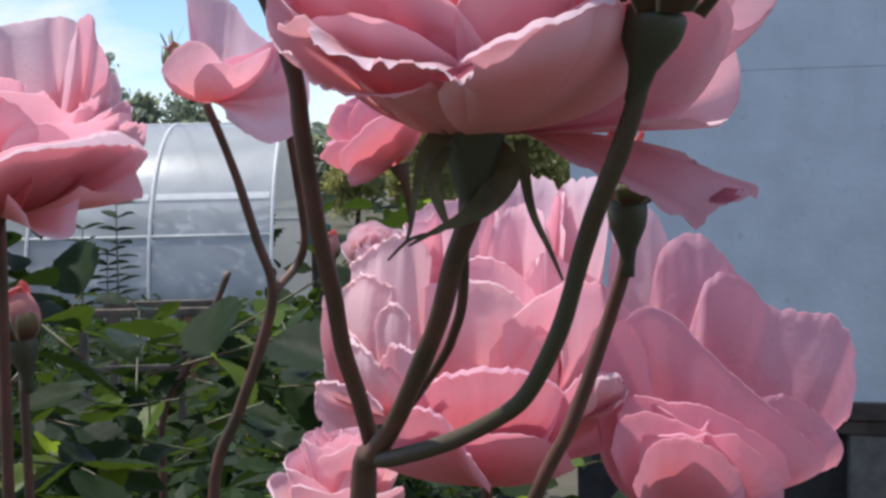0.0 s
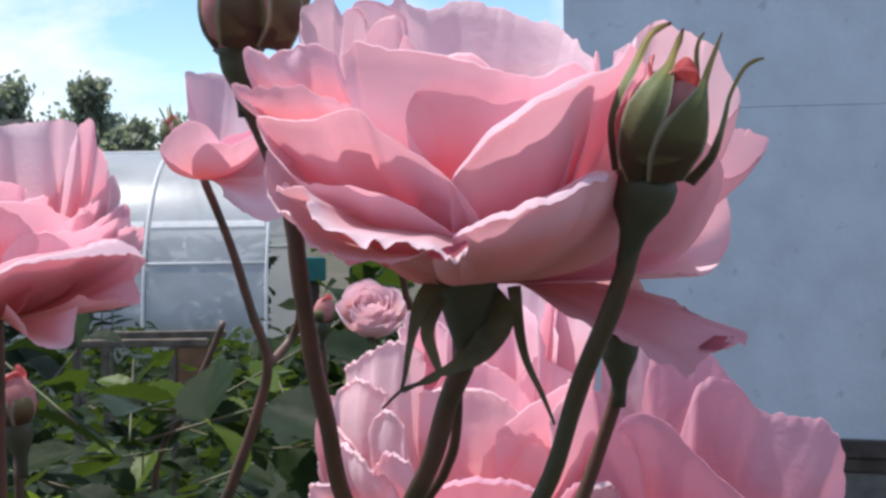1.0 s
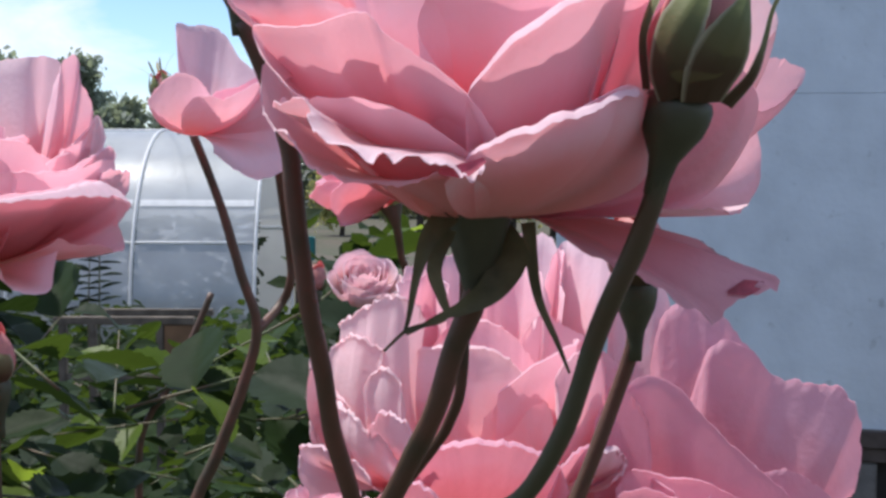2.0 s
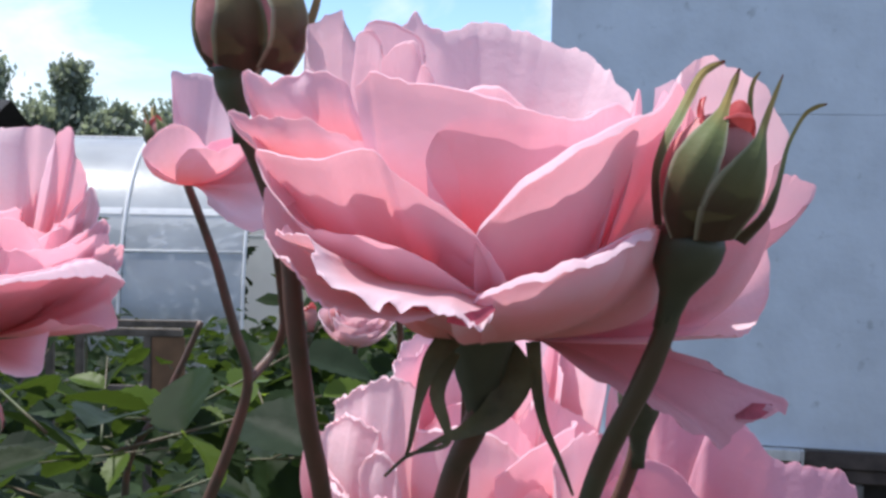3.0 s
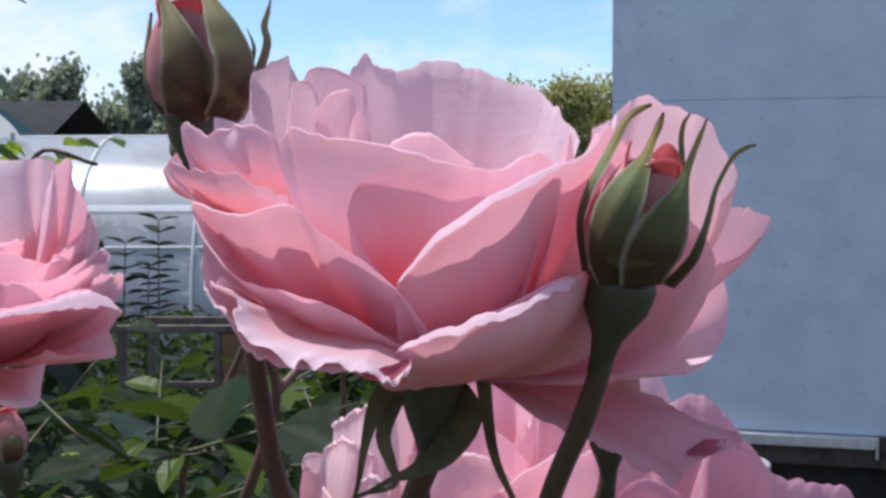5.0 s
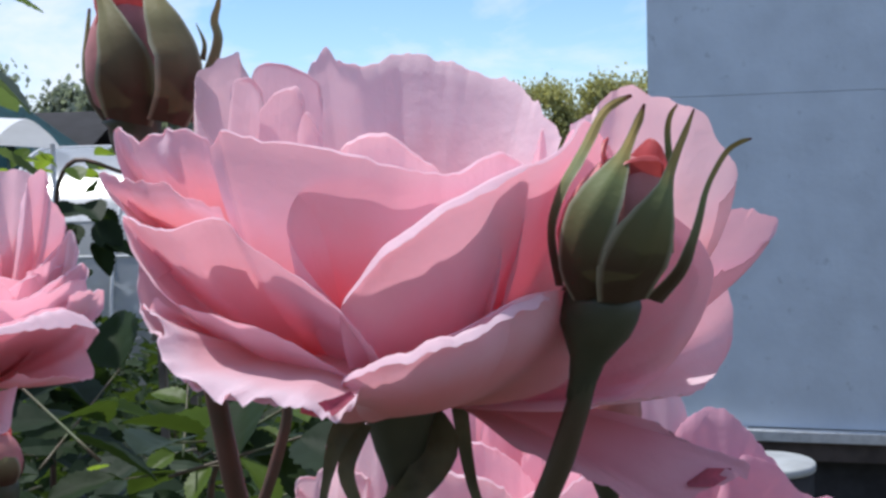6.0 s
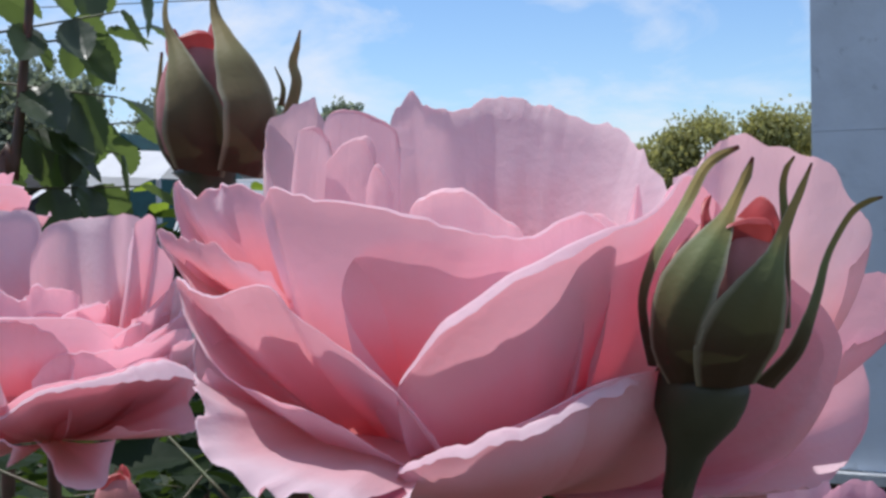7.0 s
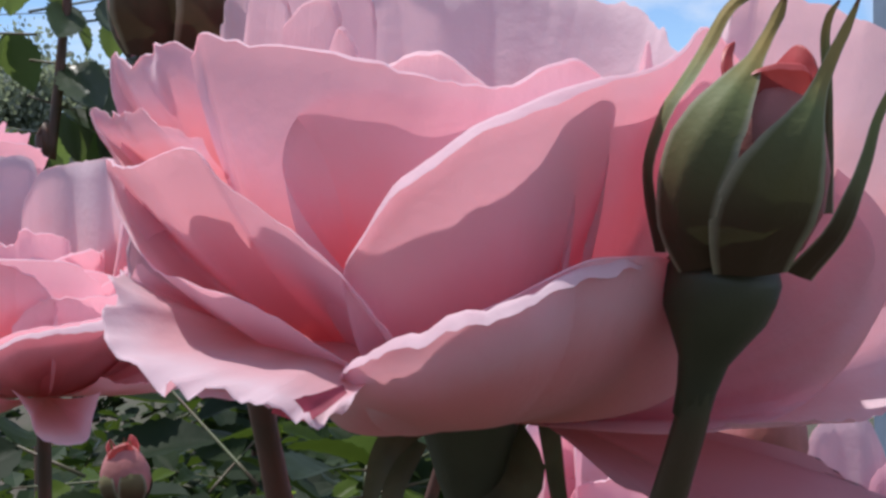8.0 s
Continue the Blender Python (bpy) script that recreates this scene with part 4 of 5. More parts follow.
def bud(place, label, leaves, sepal_mat, size=1.0, neck=1.0, fat=1.0, short=1.0):
    """A furled bud on its hip, with five sepals: turn, length, tip bent outwards, tip bent sideways."""
    b = thing("rose_bud", place @ Matrix.Diagonal((size, size, size, 1)), label, "rose bud", "rose buds")
    part("hip", turned(bmesh.new(), [(r * (neck if z < 0 else 1), z * short) for r, z in [(2.1, -23.5), (2.3, -19), (2.9, -14.5), (4.5, -10.5), (5.9, -7.2), (6.5, -3.8), (6.6, -0.8), (6.0, 1.0), (4.0, 2)]]), HIP, b, "smooth dark green hip")
    core = part("flower_core", turned(bmesh.new(), [(r * fat, z) for r, z in ((5, 1), (8.3, 4), (9.6, 8.5), (9.2, 13), (7.6, 17), (5.4, 20.5), (3.0, 22), (1.0, 22.5))]), BUD_SKIN, b, "dusky pink outer petals of the bud")
    for k in range(3):
        a = k * 120 + 50
        petal(core, [(a - 80, 7.4 * fat, 14), (a - 40, 6.0 * fat, 21.5), (a, 4.4 * fat, 25.5 - k), (a + 40, 5.4 * fat, 22), (a + 80, 7.2 * fat, 14)], 0.9, (0.2, 1.2, 0.2), 0.3, 200 + k, BUD_RED, base=5, across=20, along=10)
    for leaf in leaves:
        if isinstance(leaf[0], tuple):
            mark_sepal(part("sepal", sepal_along(bmesh.new(), leaf), sepal_mat, b, "green sepal with a thread-like tip"))
            continue
        turn, length, tip_out, tip_side = leaf
        mark_sepal(part("sepal", sepal(bmesh.new(), radians(turn), length, 5.6, tip_out, tip_side), sepal_mat, b, "green sepal with a thread-like tip"))
    return b


bud(pose(0.0420, 0.2520, 1.6928, 8, 13, 0), "closed rose bud with long green sepals and red tip",
    (
    [(-7.1, -4.0, 0.9, 0.8), (-9.3, -5.0, 6.3, 0.9), (-10.4, -5.0, 10.8, 0.9), (-9.8, -3.5, 16.2, 1.1), (-8.5, -1.0, 19.7, 1.2), (-7.2, 1.5, 23.5, 1.0), (-6.0, 3.0, 27.7, 0.8), (-4.4, 4.0, 29.8, 0.7), (-2.0, 4.6, 31.5, 0.3)],
    [(-2.6, -6.0, 0.3, 2.3), (-4.9, -8.6, 4.4, 3.4), (-5.7, -10.2, 8.8, 4.0), (-5.3, -10.4, 13.5, 4.3), (-4.0, -9.2, 17.7, 3.3), (-2.6, -6.6, 21.2, 1.8), (-1.7, -3.9, 23.6, 0.9), (-1.0, -1.5, 26.1, 0.7), (-0.4, 0.0, 28.5, 0.7), (-0.1, 0.5, 30.9, 0.2)],
    [(3.0, -6.5, 1.1, 4.0), (3.0, -10.6, 7.1, 5.6), (3.8, -11.6, 12.0, 5.1), (4.6, -10.6, 16.5, 3.3), (5.1, -8.6, 19.7, 1.7), (5.4, -6.0, 22.3, 1.0), (6.0, -4.0, 25.4, 0.8), (6.7, -2.0, 28.1, 0.7), (7.4, -0.4, 31.7, 0.2)],
    [(7.9, -3.0, 1.4, 2.0), (10.5, -4.5, 6.9, 1.8), (11.4, -3.8, 11.4, 1.5), (12.0, -1.2, 15.2, 1.2), (12.2, 0.5, 19.2, 0.9), (13.0, 2.0, 22.5, 0.8), (14.4, 3.6, 25.9, 0.8), (16.1, 3.9, 27.7, 0.6), (17.8, 4.2, 28.6, 0.2)],
    [(9.3, 7.0, 7.4, 1.9), (7.6, 8.8, 17.5, 0.8), (6.4, 9.0, 22.5, 0.7), (5.2, 9.0, 26.7, 0.6), (5.1, 9.2, 29.3, 0.5), (5.8, 9.5, 31.2, 0.2)],
), SEPAL, 1.0, 1.0, 0.95, 0.76)
bud(pose(-0.0458, 0.2945, 1.7240, 2, -3, 0), "closed rose bud with brownish green sepals and red tip",
    (
    [(-3.6, -2.0, 1.1, 1.9), (-6.7, -1.8, 5.8, 1.5), (-7.4, -1.6, 11.1, 1.0), (-6.4, -1.4, 16.7, 0.7), (-5.6, -1.3, 20.9, 0.4)],
    [(0.6, -6.0, 0.1, 4.3), (2.1, -9.8, 5.3, 5.5), (2.3, -10.6, 10.7, 4.8), (0.8, -9.5, 15.4, 3.2), (-0.6, -7.3, 19.3, 1.9), (-2.1, -5.2, 22.5, 1.1), (-3.3, -4.1, 25.5, 0.7), (-3.4, -3.0, 28.9, 0.5), (-2.4, -1.9, 31.3, 0.2)],
    [(7.9, -6.0, -0.7, 3.7), (11.5, -8.9, 4.0, 4.8), (12.4, -9.7, 9.8, 4.9), (10.7, -8.5, 14.5, 4.2), (9.0, -7.4, 18.4, 3.1), (7.0, -5.2, 22.0, 1.6), (5.1, -3.1, 25.6, 0.9), (4.4, -2.0, 29.1, 0.5), (3.7, -1.9, 32.0, 0.2)],
    [(9.0, 2.0, 0.0, 1.9), (12.6, 3.2, 5.6, 1.4), (15.9, 3.5, 13.4, 1.2), (15.6, 3.6, 17.2, 1.0), (16.5, 3.7, 20.0, 0.7), (17.3, 3.8, 22.8, 0.2)],
    [(12.3, 5.4, 10.5, 0.7), (12.9, 5.5, 13.6, 0.5), (11.7, 5.6, 17.3, 0.1)],
), SEPAL_BROWN, 1.08, 0.72, 0.80, 0.6)
bud(pose(0.0472, 0.327, 1.652, 0, 0, 40), "spent rose bud on a green hip", ((-128, 16, 3, 5), (-58, 14, 1, 0), (-5, 15, 9, 2)), SEPAL, 0.8)
bud(pose(-0.145, 0.72, 1.715, 0, -20, 10), "small red-tipped rose bud with thin sepals", ((-128, 34, 8, 5), (-58, 34, 6, 0), (-5, 35, 12, 2), (175, 36, 12, -2), (88, 34, 9, -2)), SEPAL, 0.75)
bud(pose(-0.078, 0.868, 1.597, 0, 5, 10), "small red rose bud among leaves", ((-128, 24, 0, 0), (-20, 24, 0, 0), (100, 24, 0, 0)), SEPAL, 0.8)
bud(pose(-0.184, 0.545, 1.590, 0, -5, 10), "red-tipped rose bud below an open rose", ((-128, 26, 1, 0), (-58, 26, 0, 0), (60, 24, 0, 0)), SEPAL_BROWN, 1.0)


# ---- stems ----
stem = thing("rose_bush", (0, 0, 0), "rose bush of branching brown stems and dark green leaves", "bush")


def shoot(points, radii, label="", mat=None):
    return part("shoot", tube(bmesh.new(), points, radii, 48, 10, 0.10), mat or STEM, stem, label)


def to_ground(top, foot):
    top, foot = Vector(top), Vector((*foot, -0.02))
    return [tuple(top.lerp(foot, f)) for f in (0.06, 0.16, 0.34, 0.62, 1.0)]


T = 0.0021
shoot([(0.006, 0.282, 1.660), (0.0056, 0.2824, 1.653), (0.0015, 0.2867, 1.6416), (-0.0022, 0.2932, 1.6277), (-0.0076, 0.3072, 1.6133), (-0.0149, 0.3211, 1.5963), (-0.0203, 0.328, 1.5873), (-0.0238, 0.3346, 1.5749)] + to_ground((-0.0238, 0.3346, 1.5749), (-0.03, 0.42)), [0.0029, 0.0027, 0.0025, 0.0024, 0.0025, 0.0026, 0.0032, 0.0036, 0.0038, 0.004, 0.005, 0.007, 0.009])
shoot([(0.0041, 0.2948, 1.66), (0.0037, 0.3003, 1.6335), (0.0011, 0.3095, 1.6213), (-0.0027, 0.3222, 1.6121), (-0.013, 0.33, 1.597)], [0.0013, 0.0013])
shoot([(0.0392, 0.2535, 1.6800), (0.0376, 0.2550, 1.6731), (0.0352, 0.2585, 1.6650), (0.0320, 0.2635, 1.6559), (0.0293, 0.272, 1.6446), (0.0246, 0.2786, 1.6263), (0.0178, 0.2887, 1.6104), (0.0109, 0.3014, 1.6019), (-0.0003, 0.3131, 1.5939), (-0.0152, 0.3216, 1.588), (-0.0205, 0.3304, 1.586)], [0.0020, 0.0022, T, T, 0.0023, 0.0024], mat=STEM_OLIVE)
shoot([(-0.0444, 0.2946, 1.712), (-0.0400, 0.297, 1.702), (-0.0352, 0.3000, 1.6859), (-0.0340, 0.3010, 1.6740), (-0.0325, 0.3030, 1.6605), (-0.0309, 0.3060, 1.6467), (-0.0284, 0.3120, 1.6322), (-0.0268, 0.3200, 1.6167), (-0.0231, 0.3280, 1.6004), (-0.0206, 0.3350, 1.5866)], [0.0022, 0.0022, 0.0024])
shoot([(0.0472, 0.327, 1.649), (0.0471, 0.3271, 1.641), (0.0462, 0.328, 1.6345), (0.0429, 0.33, 1.6232), (0.0382, 0.331, 1.6095), (0.0319, 0.3328, 1.5924), (0.0241, 0.3357, 1.5763), (0.01, 0.345, 1.54), (-0.025, 0.345, 1.47)], [0.0018, T])
shoot([(-0.1261, 0.6794, 1.7009), (-0.1115, 0.6823, 1.661), (-0.1011, 0.6853, 1.6236), (-0.0934, 0.689, 1.595), (-0.1014, 0.6925, 1.5633), (-0.116, 0.6955, 1.525), (-0.1308, 0.6985, 1.486)] + to_ground((-0.1308, 0.6985, 1.486), (-0.18, 0.74)), [0.0022, 0.0024, 0.0026, 0.0028, 0.0032, 0.0034, 0.0034, 0.0036, 0.004, 0.005, 0.006, 0.008])
shoot([(-0.0934, 0.692, 1.593), (-0.0827, 0.7077, 1.6056), (-0.077, 0.7036, 1.6185), (-0.0774, 0.6999, 1.6377), (-0.0824, 0.680, 1.690)], [0.0026, 0.0022])
shoot([(-0.2264, 1.3402, 1.5478), (-0.2439, 1.3372, 1.5062), (-0.2696, 1.3334, 1.4528), (-0.2984, 1.3297, 1.3995)] + to_ground((-0.2984, 1.3297, 1.3995), (-0.36, 1.32)), [0.0035, 0.004, 0.006])
for top, foot, r in (((-0.1525, 0.434, 1.65), (-0.2, 0.5), T), ((0.0135, 0.4378, 1.5738), (0.0, 0.45), T), ((0.0740, 0.4183, 1.5440), (0.05, 0.45), T), ((-0.052, 1.02, 1.577), (-0.06, 1.05), T), ((-0.078, 0.868, 1.586), (-0.06, 0.9), 0.0018), ((-0.285, 0.60, 1.702), (-0.27, 0.65), T), ((-0.0477, 0.4863, 1.5232), (-0.06, 0.52), T), ((-0.184, 0.545, 1.576), (-0.18, 0.56), T)):
    shoot([top] + to_ground(top, foot), [r, r, 0.003, 0.004, 0.006])
shoot([(-0.145, 0.72, 1.704), (-0.132, 0.705, 1.70), (-0.1235, 0.682, 1.692)], [0.0016, 0.002])

shoot([(-0.0203, 0.6200, 1.6619), (-0.0178, 0.6200, 1.6528), (-0.0156, 0.6300, 1.6370), (-0.0132, 0.6400, 1.6193), (-0.0119, 0.6600, 1.5200), (-0.0600, 0.6800, 1.4000), (-0.1600, 0.7300, 0.6000)], [0.006, 0.0022, 0.0018, 0.0018, 0.0018, 0.0018, 0.002])

DARK_STICK = material("dark_stick", (0.05, 0.04, 0.03), 0.85, 0.3, 20, 0.3, 60)

# ---- leaves of the rose bush ----
LEAVES = [leaf_mesh(0.052, 0.034, LEAF, 1), leaf_mesh(0.045, 0.030, LEAF, 2), leaf_mesh(0.058, 0.040, LEAF_DARK, 3), leaf_mesh(0.040, 0.026, LEAF_YOUNG_LIT, 4), leaf_mesh(0.062, 0.042, LEAF, 5)]


def spray(parent, at, heading, rise, count=5, size=1.0, kind=None, g=random, droop=(-35, 25), meshes=None):
    """A rose leaf: leaflets in pairs along a stalk, with one at its end."""
    along = Vector((math.cos(heading) * math.cos(rise), math.sin(heading) * math.cos(rise), math.sin(rise)))
    at = Vector(at)
    stalk = part("leaf_stalk", tube(bmesh.new(), [at, at + along * 0.05 * size, at + along * 0.11 * size], [0.0012, 0.0008], 6, 6), STEM_GREEN, parent)
    for k in range(count):
        pair, sidew = k // 2, (-1, 1)[k % 2]
        last = k == count - 1
        spot = at + along * size * (0.035 + 0.032 * pair + (0.012 if last else 0))
        turn = heading - math.pi / 2 + (0 if last else sidew * 1.05) + g.uniform(-0.2, 0.2)
        ob = new("leaf", (meshes or LEAVES)[kind if kind is not None else g.choice((0, 0, 1, 1, 2, 2, 3, 4))])
        ob.parent = stalk
        sc = size * g.uniform(0.85, 1.15)
        ob.matrix_basis = pose(*spot, math.degrees(rise) * 0.6 + g.uniform(*droop), g.uniform(-30, 30), math.degrees(turn)) @ Matrix.Diagonal((sc, sc, sc, 1))


g = random.Random(11)
for k in range(44):
    d = g.uniform(0.75, 1.55)
    side = g.uniform(-0.47, 0.02)
    top = 1.70 - d * 0.165
    spray(stem, (side * d, d, top - abs(g.gauss(0, 0.11))), g.uniform(0, math.tau), g.uniform(-0.3, 0.6), 5, g.uniform(0.75, 1.15), None, g)
for x, y, z, a, r in ((-0.225, 0.78, 1.545, 2.6, 0.5), (-0.19, 0.80, 1.53, 0.4, 0.2), (-0.30, 0.72, 1.56, 3.0, 0.3), (-0.10, 1.10, 1.56, 1.0, 0.4), (0.0, 1.25, 1.50, 0.6, 0.3), (-0.16, 0.95, 1.52, 4.5, 0.2), (-0.27, 0.85, 1.47, 5.2, 0.1), (-0.33, 0.95, 1.50, 1.4, 0.4)):
    spray(stem, (x, y, z), a, r, 5, 1.25, None, g)


def leaf_mass(name, label, category, lo, hi, count, size, mat, seed, fall=0.0, parent=None):
    """Loose leaves filling a stretch of bush, one mesh."""
    g = random.Random(seed)
    lo, hi = Vector(lo), Vector(hi)
    bm = bmesh.new()
    for _ in range(count):
        c = Vector((g.uniform(lo.x, hi.x), g.uniform(lo.y, hi.y), lo.z + (hi.z - lo.z) * g.random() ** 0.7))
        c.z -= fall * abs(noise.noise(c * 3.1)) * 1.6
        m = Matrix.Translation(c) @ Euler((g.uniform(-0.9, 0.9), g.uniform(-0.9, 0.9), g.uniform(0, 6.3))).to_matrix().to_4x4()
        s = size * g.uniform(0.6, 1.3)
        pts = [(-0.0, -0.5, 0), (0.28, -0.2, 0.06), (0.30, 0.15, 0.07), (0.0, 0.55, -0.06), (-0.30, 0.15, 0.07), (-0.28, -0.2, 0.06), (0, 0.0, 0)]
        v = [bm.verts.new(m @ (Vector(p) * s)) for p in pts]
        for i in range(6):
            bm.faces.new((v[6], v[i], v[(i + 1) % 6]))
    ob = new(name, mesh_of(bm, name, mat, False))
    return tagged(ob, label, category, kind="stuff")


leaf_mass("garden_foliage", "dense dark garden foliage below the roses", "foliage", (-1.3, 0.85, 0.1), (0.10, 2.6, 1.30), 3800, 0.065, LEAF_DARK, 21, 0.25)
leaf_mass("garden_foliage", "sunlit green foliage among the roses", "foliage", (-1.2, 0.95, 0.3), (0.10, 2.9, 1.34), 1100, 0.05, LEAF, 22, 0.2)
leaf_mass("garden_foliage", "low leafy plants before the house wall", "foliage", (0.02, 1.4, 0.3), (0.40, 1.7, 1.31), 800, 0.055, LEAF_DARK, 23, 0.1)
leaf_mass("vegetable_bed", "rows of green leafy plants before the greenhouse", "foliage", (-3.5, 3.2, 0.0), (0.3, 9.6, 0.72), 6000, 0.13, LEAF, 24, 0.35)

# ---- the tall shoot on the far side of the open rose ----
tall = thing("rose_shoot", (0, 0, 0), "tall dark rose shoot with large glossy leaves", "shrub")
part("cane", tube(bmesh.new(), [(-0.49, 1.055, 1.98), (-0.4933, 1.0554, 1.8911), (-0.498, 1.0526, 1.8452), (-0.5024, 1.0498, 1.7975), (-0.5076, 1.0469, 1.7508), (-0.52, 1.045, 1.60), (-0.54, 1.05, -0.02)], [0.0035, 0.004, 0.0045, 0.007], 40, 8, 0.12), STEM, tall)
LEAF_SHOOT = material("leaf_shoot", (0.075, 0.105, 0.07), 0.35, 0.4, 25, 0.25, 250, glow_through=0.35, through=(0.20, 0.29, 0.07), spec=0.5, random_tint=0.3)
SHOOT_LEAVES = [leaf_mesh(0.055, 0.036, LEAF_SHOOT, 61), leaf_mesh(0.048, 0.033, LEAF_SHOOT, 62), leaf_mesh(0.060, 0.040, LEAF_SHOOT, 63), leaf_mesh(0.042, 0.028, LEAF_YOUNG_LIT, 64)]
g = random.Random(4)
for x, y, z, a, r in ((-0.53, 1.055, 1.87, 0.2, 0.15), (-0.53, 1.055, 1.83, 0.1, -0.15), (-0.52, 1.05, 1.85, 2.9, 0.1), (-0.53, 1.08, 1.92, 0.5, 0.1), (-0.53, 1.05, 1.80, 0.5, -0.3), (-0.525, 1.06, 1.77, 2.4, 0.1), (-0.52, 1.06, 1.78, 1.2, 0.1), (-0.53, 1.06, 1.90, 2.2, 0.4), (-0.52, 1.12, 1.87, 0.9, 0.2), (-0.53, 1.08, 1.74, 0.3, 0.0), (-0.54, 1.2, 1.80, 1.3, 0.1), (-0.58, 1.15, 1.76, 2.0, 0.2)):
    spray(tall, (x, y, z), a, r, 5, 1.0, g.choice((0, 1, 2, 2, 0, 3)), g, (-85, -25), SHOOT_LEAVES)

# ---- the climbing vine nearer the greenhouse ----
vine = thing("vine", (0, 0, 0), "climbing vine with leaf tops coloured a sunlit yellow-green", "vine")
part("cane", tube(bmesh.new(), [(-0.95, 2.5, -0.02), (-0.93, 2.5, 0.9), (-0.90, 2.5, 1.55), (-0.86, 2.49, 1.74), (-0.74, 2.49, 1.72)], [0.008, 0.004], 24, 6), STEM, vine)
VINE_LEAVES = [leaf_mesh(0.075, 0.066, LEAF_DARK, 8), leaf_mesh(0.07, 0.06, LEAF, 9), leaf_mesh(0.05, 0.042, LEAF_YOUNG_LIT, 10)]
for k in range(110):
    ob = new("leaf", VINE_LEAVES[g.choice((0, 0, 0, 1))])
    ob.parent = vine
    ob.matrix_basis = pose(-0.93 + g.gauss(0, 0.075), 2.5 + g.gauss(0, 0.06), g.uniform(1.25, 1.72), g.uniform(-70, 10), g.uniform(-30, 30), g.uniform(0, 360))
# Top leaves: the sun on them is put into a brighter yellow-green.
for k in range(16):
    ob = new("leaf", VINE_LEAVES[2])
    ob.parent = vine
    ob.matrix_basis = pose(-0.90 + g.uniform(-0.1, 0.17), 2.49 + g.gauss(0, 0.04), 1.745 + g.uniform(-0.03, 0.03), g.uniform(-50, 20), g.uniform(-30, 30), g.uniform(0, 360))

# ---- tall plant between the roses and the greenhouse ----
tall_plant = thing("garden_plant", (-1.51, 5.89, 0), "upright garden plant with paired dark leaves", "plant")
PAIR = leaf_mesh(0.085, 0.05, LEAF_DARK, 12)
for x, top in ((0, 1.47), (-0.16, 1.36), (-0.05, 1.25)):
    part("plant_stem", tube(bmesh.new(), [(x * 0.4, 0, -0.02), (x, 0, 0.8), (x + 0.01, 0, top)], [0.008, 0.003], 10, 6), STEM_GREEN, tall_plant)
    z = top
    while z > 0.95:
        for sidew in (-1, 1):
            ob = new("leaf", PAIR)
            ob.parent = tall_plant
            ob.matrix_basis = pose(x + 0.01, 0, z, g.uniform(-5, 25), g.uniform(-20, 20), 90 * sidew + g.uniform(-40, 40)) @ Matrix.Diagonal((1.2, 1.2, 1.2, 1))
        z -= 0.06

leaf_mass("garden_shrub", "leafy green shrub between the roses and the greenhouse", "shrub", (-0.34, 2.8, 0.2), (-0.06, 3.3, 1.58), 450, 0.075, LEAF, 51, 0.3)
leaf_mass("garden_shrub", "dark shrubs under the white canopy", "shrub", (-6.6, 8.2, 0.0), (-3.8, 9.2, 1.8), 1100, 0.15, LEAF_DARK, 52, 0.35)
SIGN = material("teal_tin", (0.02, 0.16, 0.15), 0.5, 0.2, 20, 0.1, 60)
sign = thing("tin_box", (-0.39, 4.0, 0), "small teal tin on a wooden post", "box")
part("post", box(bmesh.new(), (-0.02, 0.03, -0.02), (0.02, 0.07, 1.46)), DARK_STICK, sign, smooth=False)
part("tin", box(bmesh.new(), (-0.045, 0.0, 1.385), (0.045, 0.029, 1.46), 0.004), SIGN, sign, "teal tin", smooth=False)

# ---- old rack of grey wood ----
WOOD = material("weathered_wood", (0.16, 0.13, 0.10), 0.85, 0.45, 14, 0.5, 60)
BOARD = material("brown_board", (0.22, 0.12, 0.06), 0.8, 0.3, 9, 0.3, 60)
rack = thing("wooden_rack", (-1.45, 4.95, 0), "old rack of weathered wooden bars with a brown board", "rack")
for lo, hi in (((0, 0, 1.06), (0.55, 0.04, 1.09)), ((0.02, 0, 0), (0.05, 0.04, 1.06)), ((0.40, 0.0, 0), (0.43, 0.04, 1.06)), ((0.05, 0, 0.84), (0.40, 0.03, 0.865)), ((0.0, 0.45, 1.04), (0.55, 0.49, 1.07)), ((0.02, 0.45, 0), (0.05, 0.49, 1.04))):
    part("bar", box(bmesh.new(), lo, hi, 0.004), WOOD, rack, smooth=False)
part("board", box(bmesh.new(), (0.432, 0.005, 0.80), (0.56, 0.03, 1.058), 0.003), BOARD, rack, "brown board", smooth=False)

# ---- below the house wall ----
FLASHING = material("flashing", (0.75, 0.77, 0.78), 0.35, 0.2, 30, 0.2, 100, metal=0.4)
BROWN_BEAM = material("brown_beam", (0.075, 0.058, 0.05), 0.8, 0.4, 14, 0.4, 60)
CONCRETE = material("concrete", (0.15, 0.145, 0.14), 0.85, 0.3, 18, 0.5, 90)
DARK_WOOD = material("dark_wood", (0.035, 0.035, 0.04), 0.8, 0.4, 15, 0.4, 60)
bm = box(bmesh.new(), (0.0, -0.05, 0.676), (0.97, -0.003, 0.716), 0.003)
box(bm, (0.972, -0.05, 0.64), (0.98, -0.003, 0.716), 0.001)
for x in (0.3, 0.66):
    box(bm, (x, -0.053, 0.69), (x + 0.004, -0.0505, 0.714))
sill = new("trim_sill", mesh_of(bm, "trim_sill", FLASHING, False))
sill.matrix_basis = W0
tagged(sill, "pale metal drip edge under the wall boards", "trim", kind="structure")
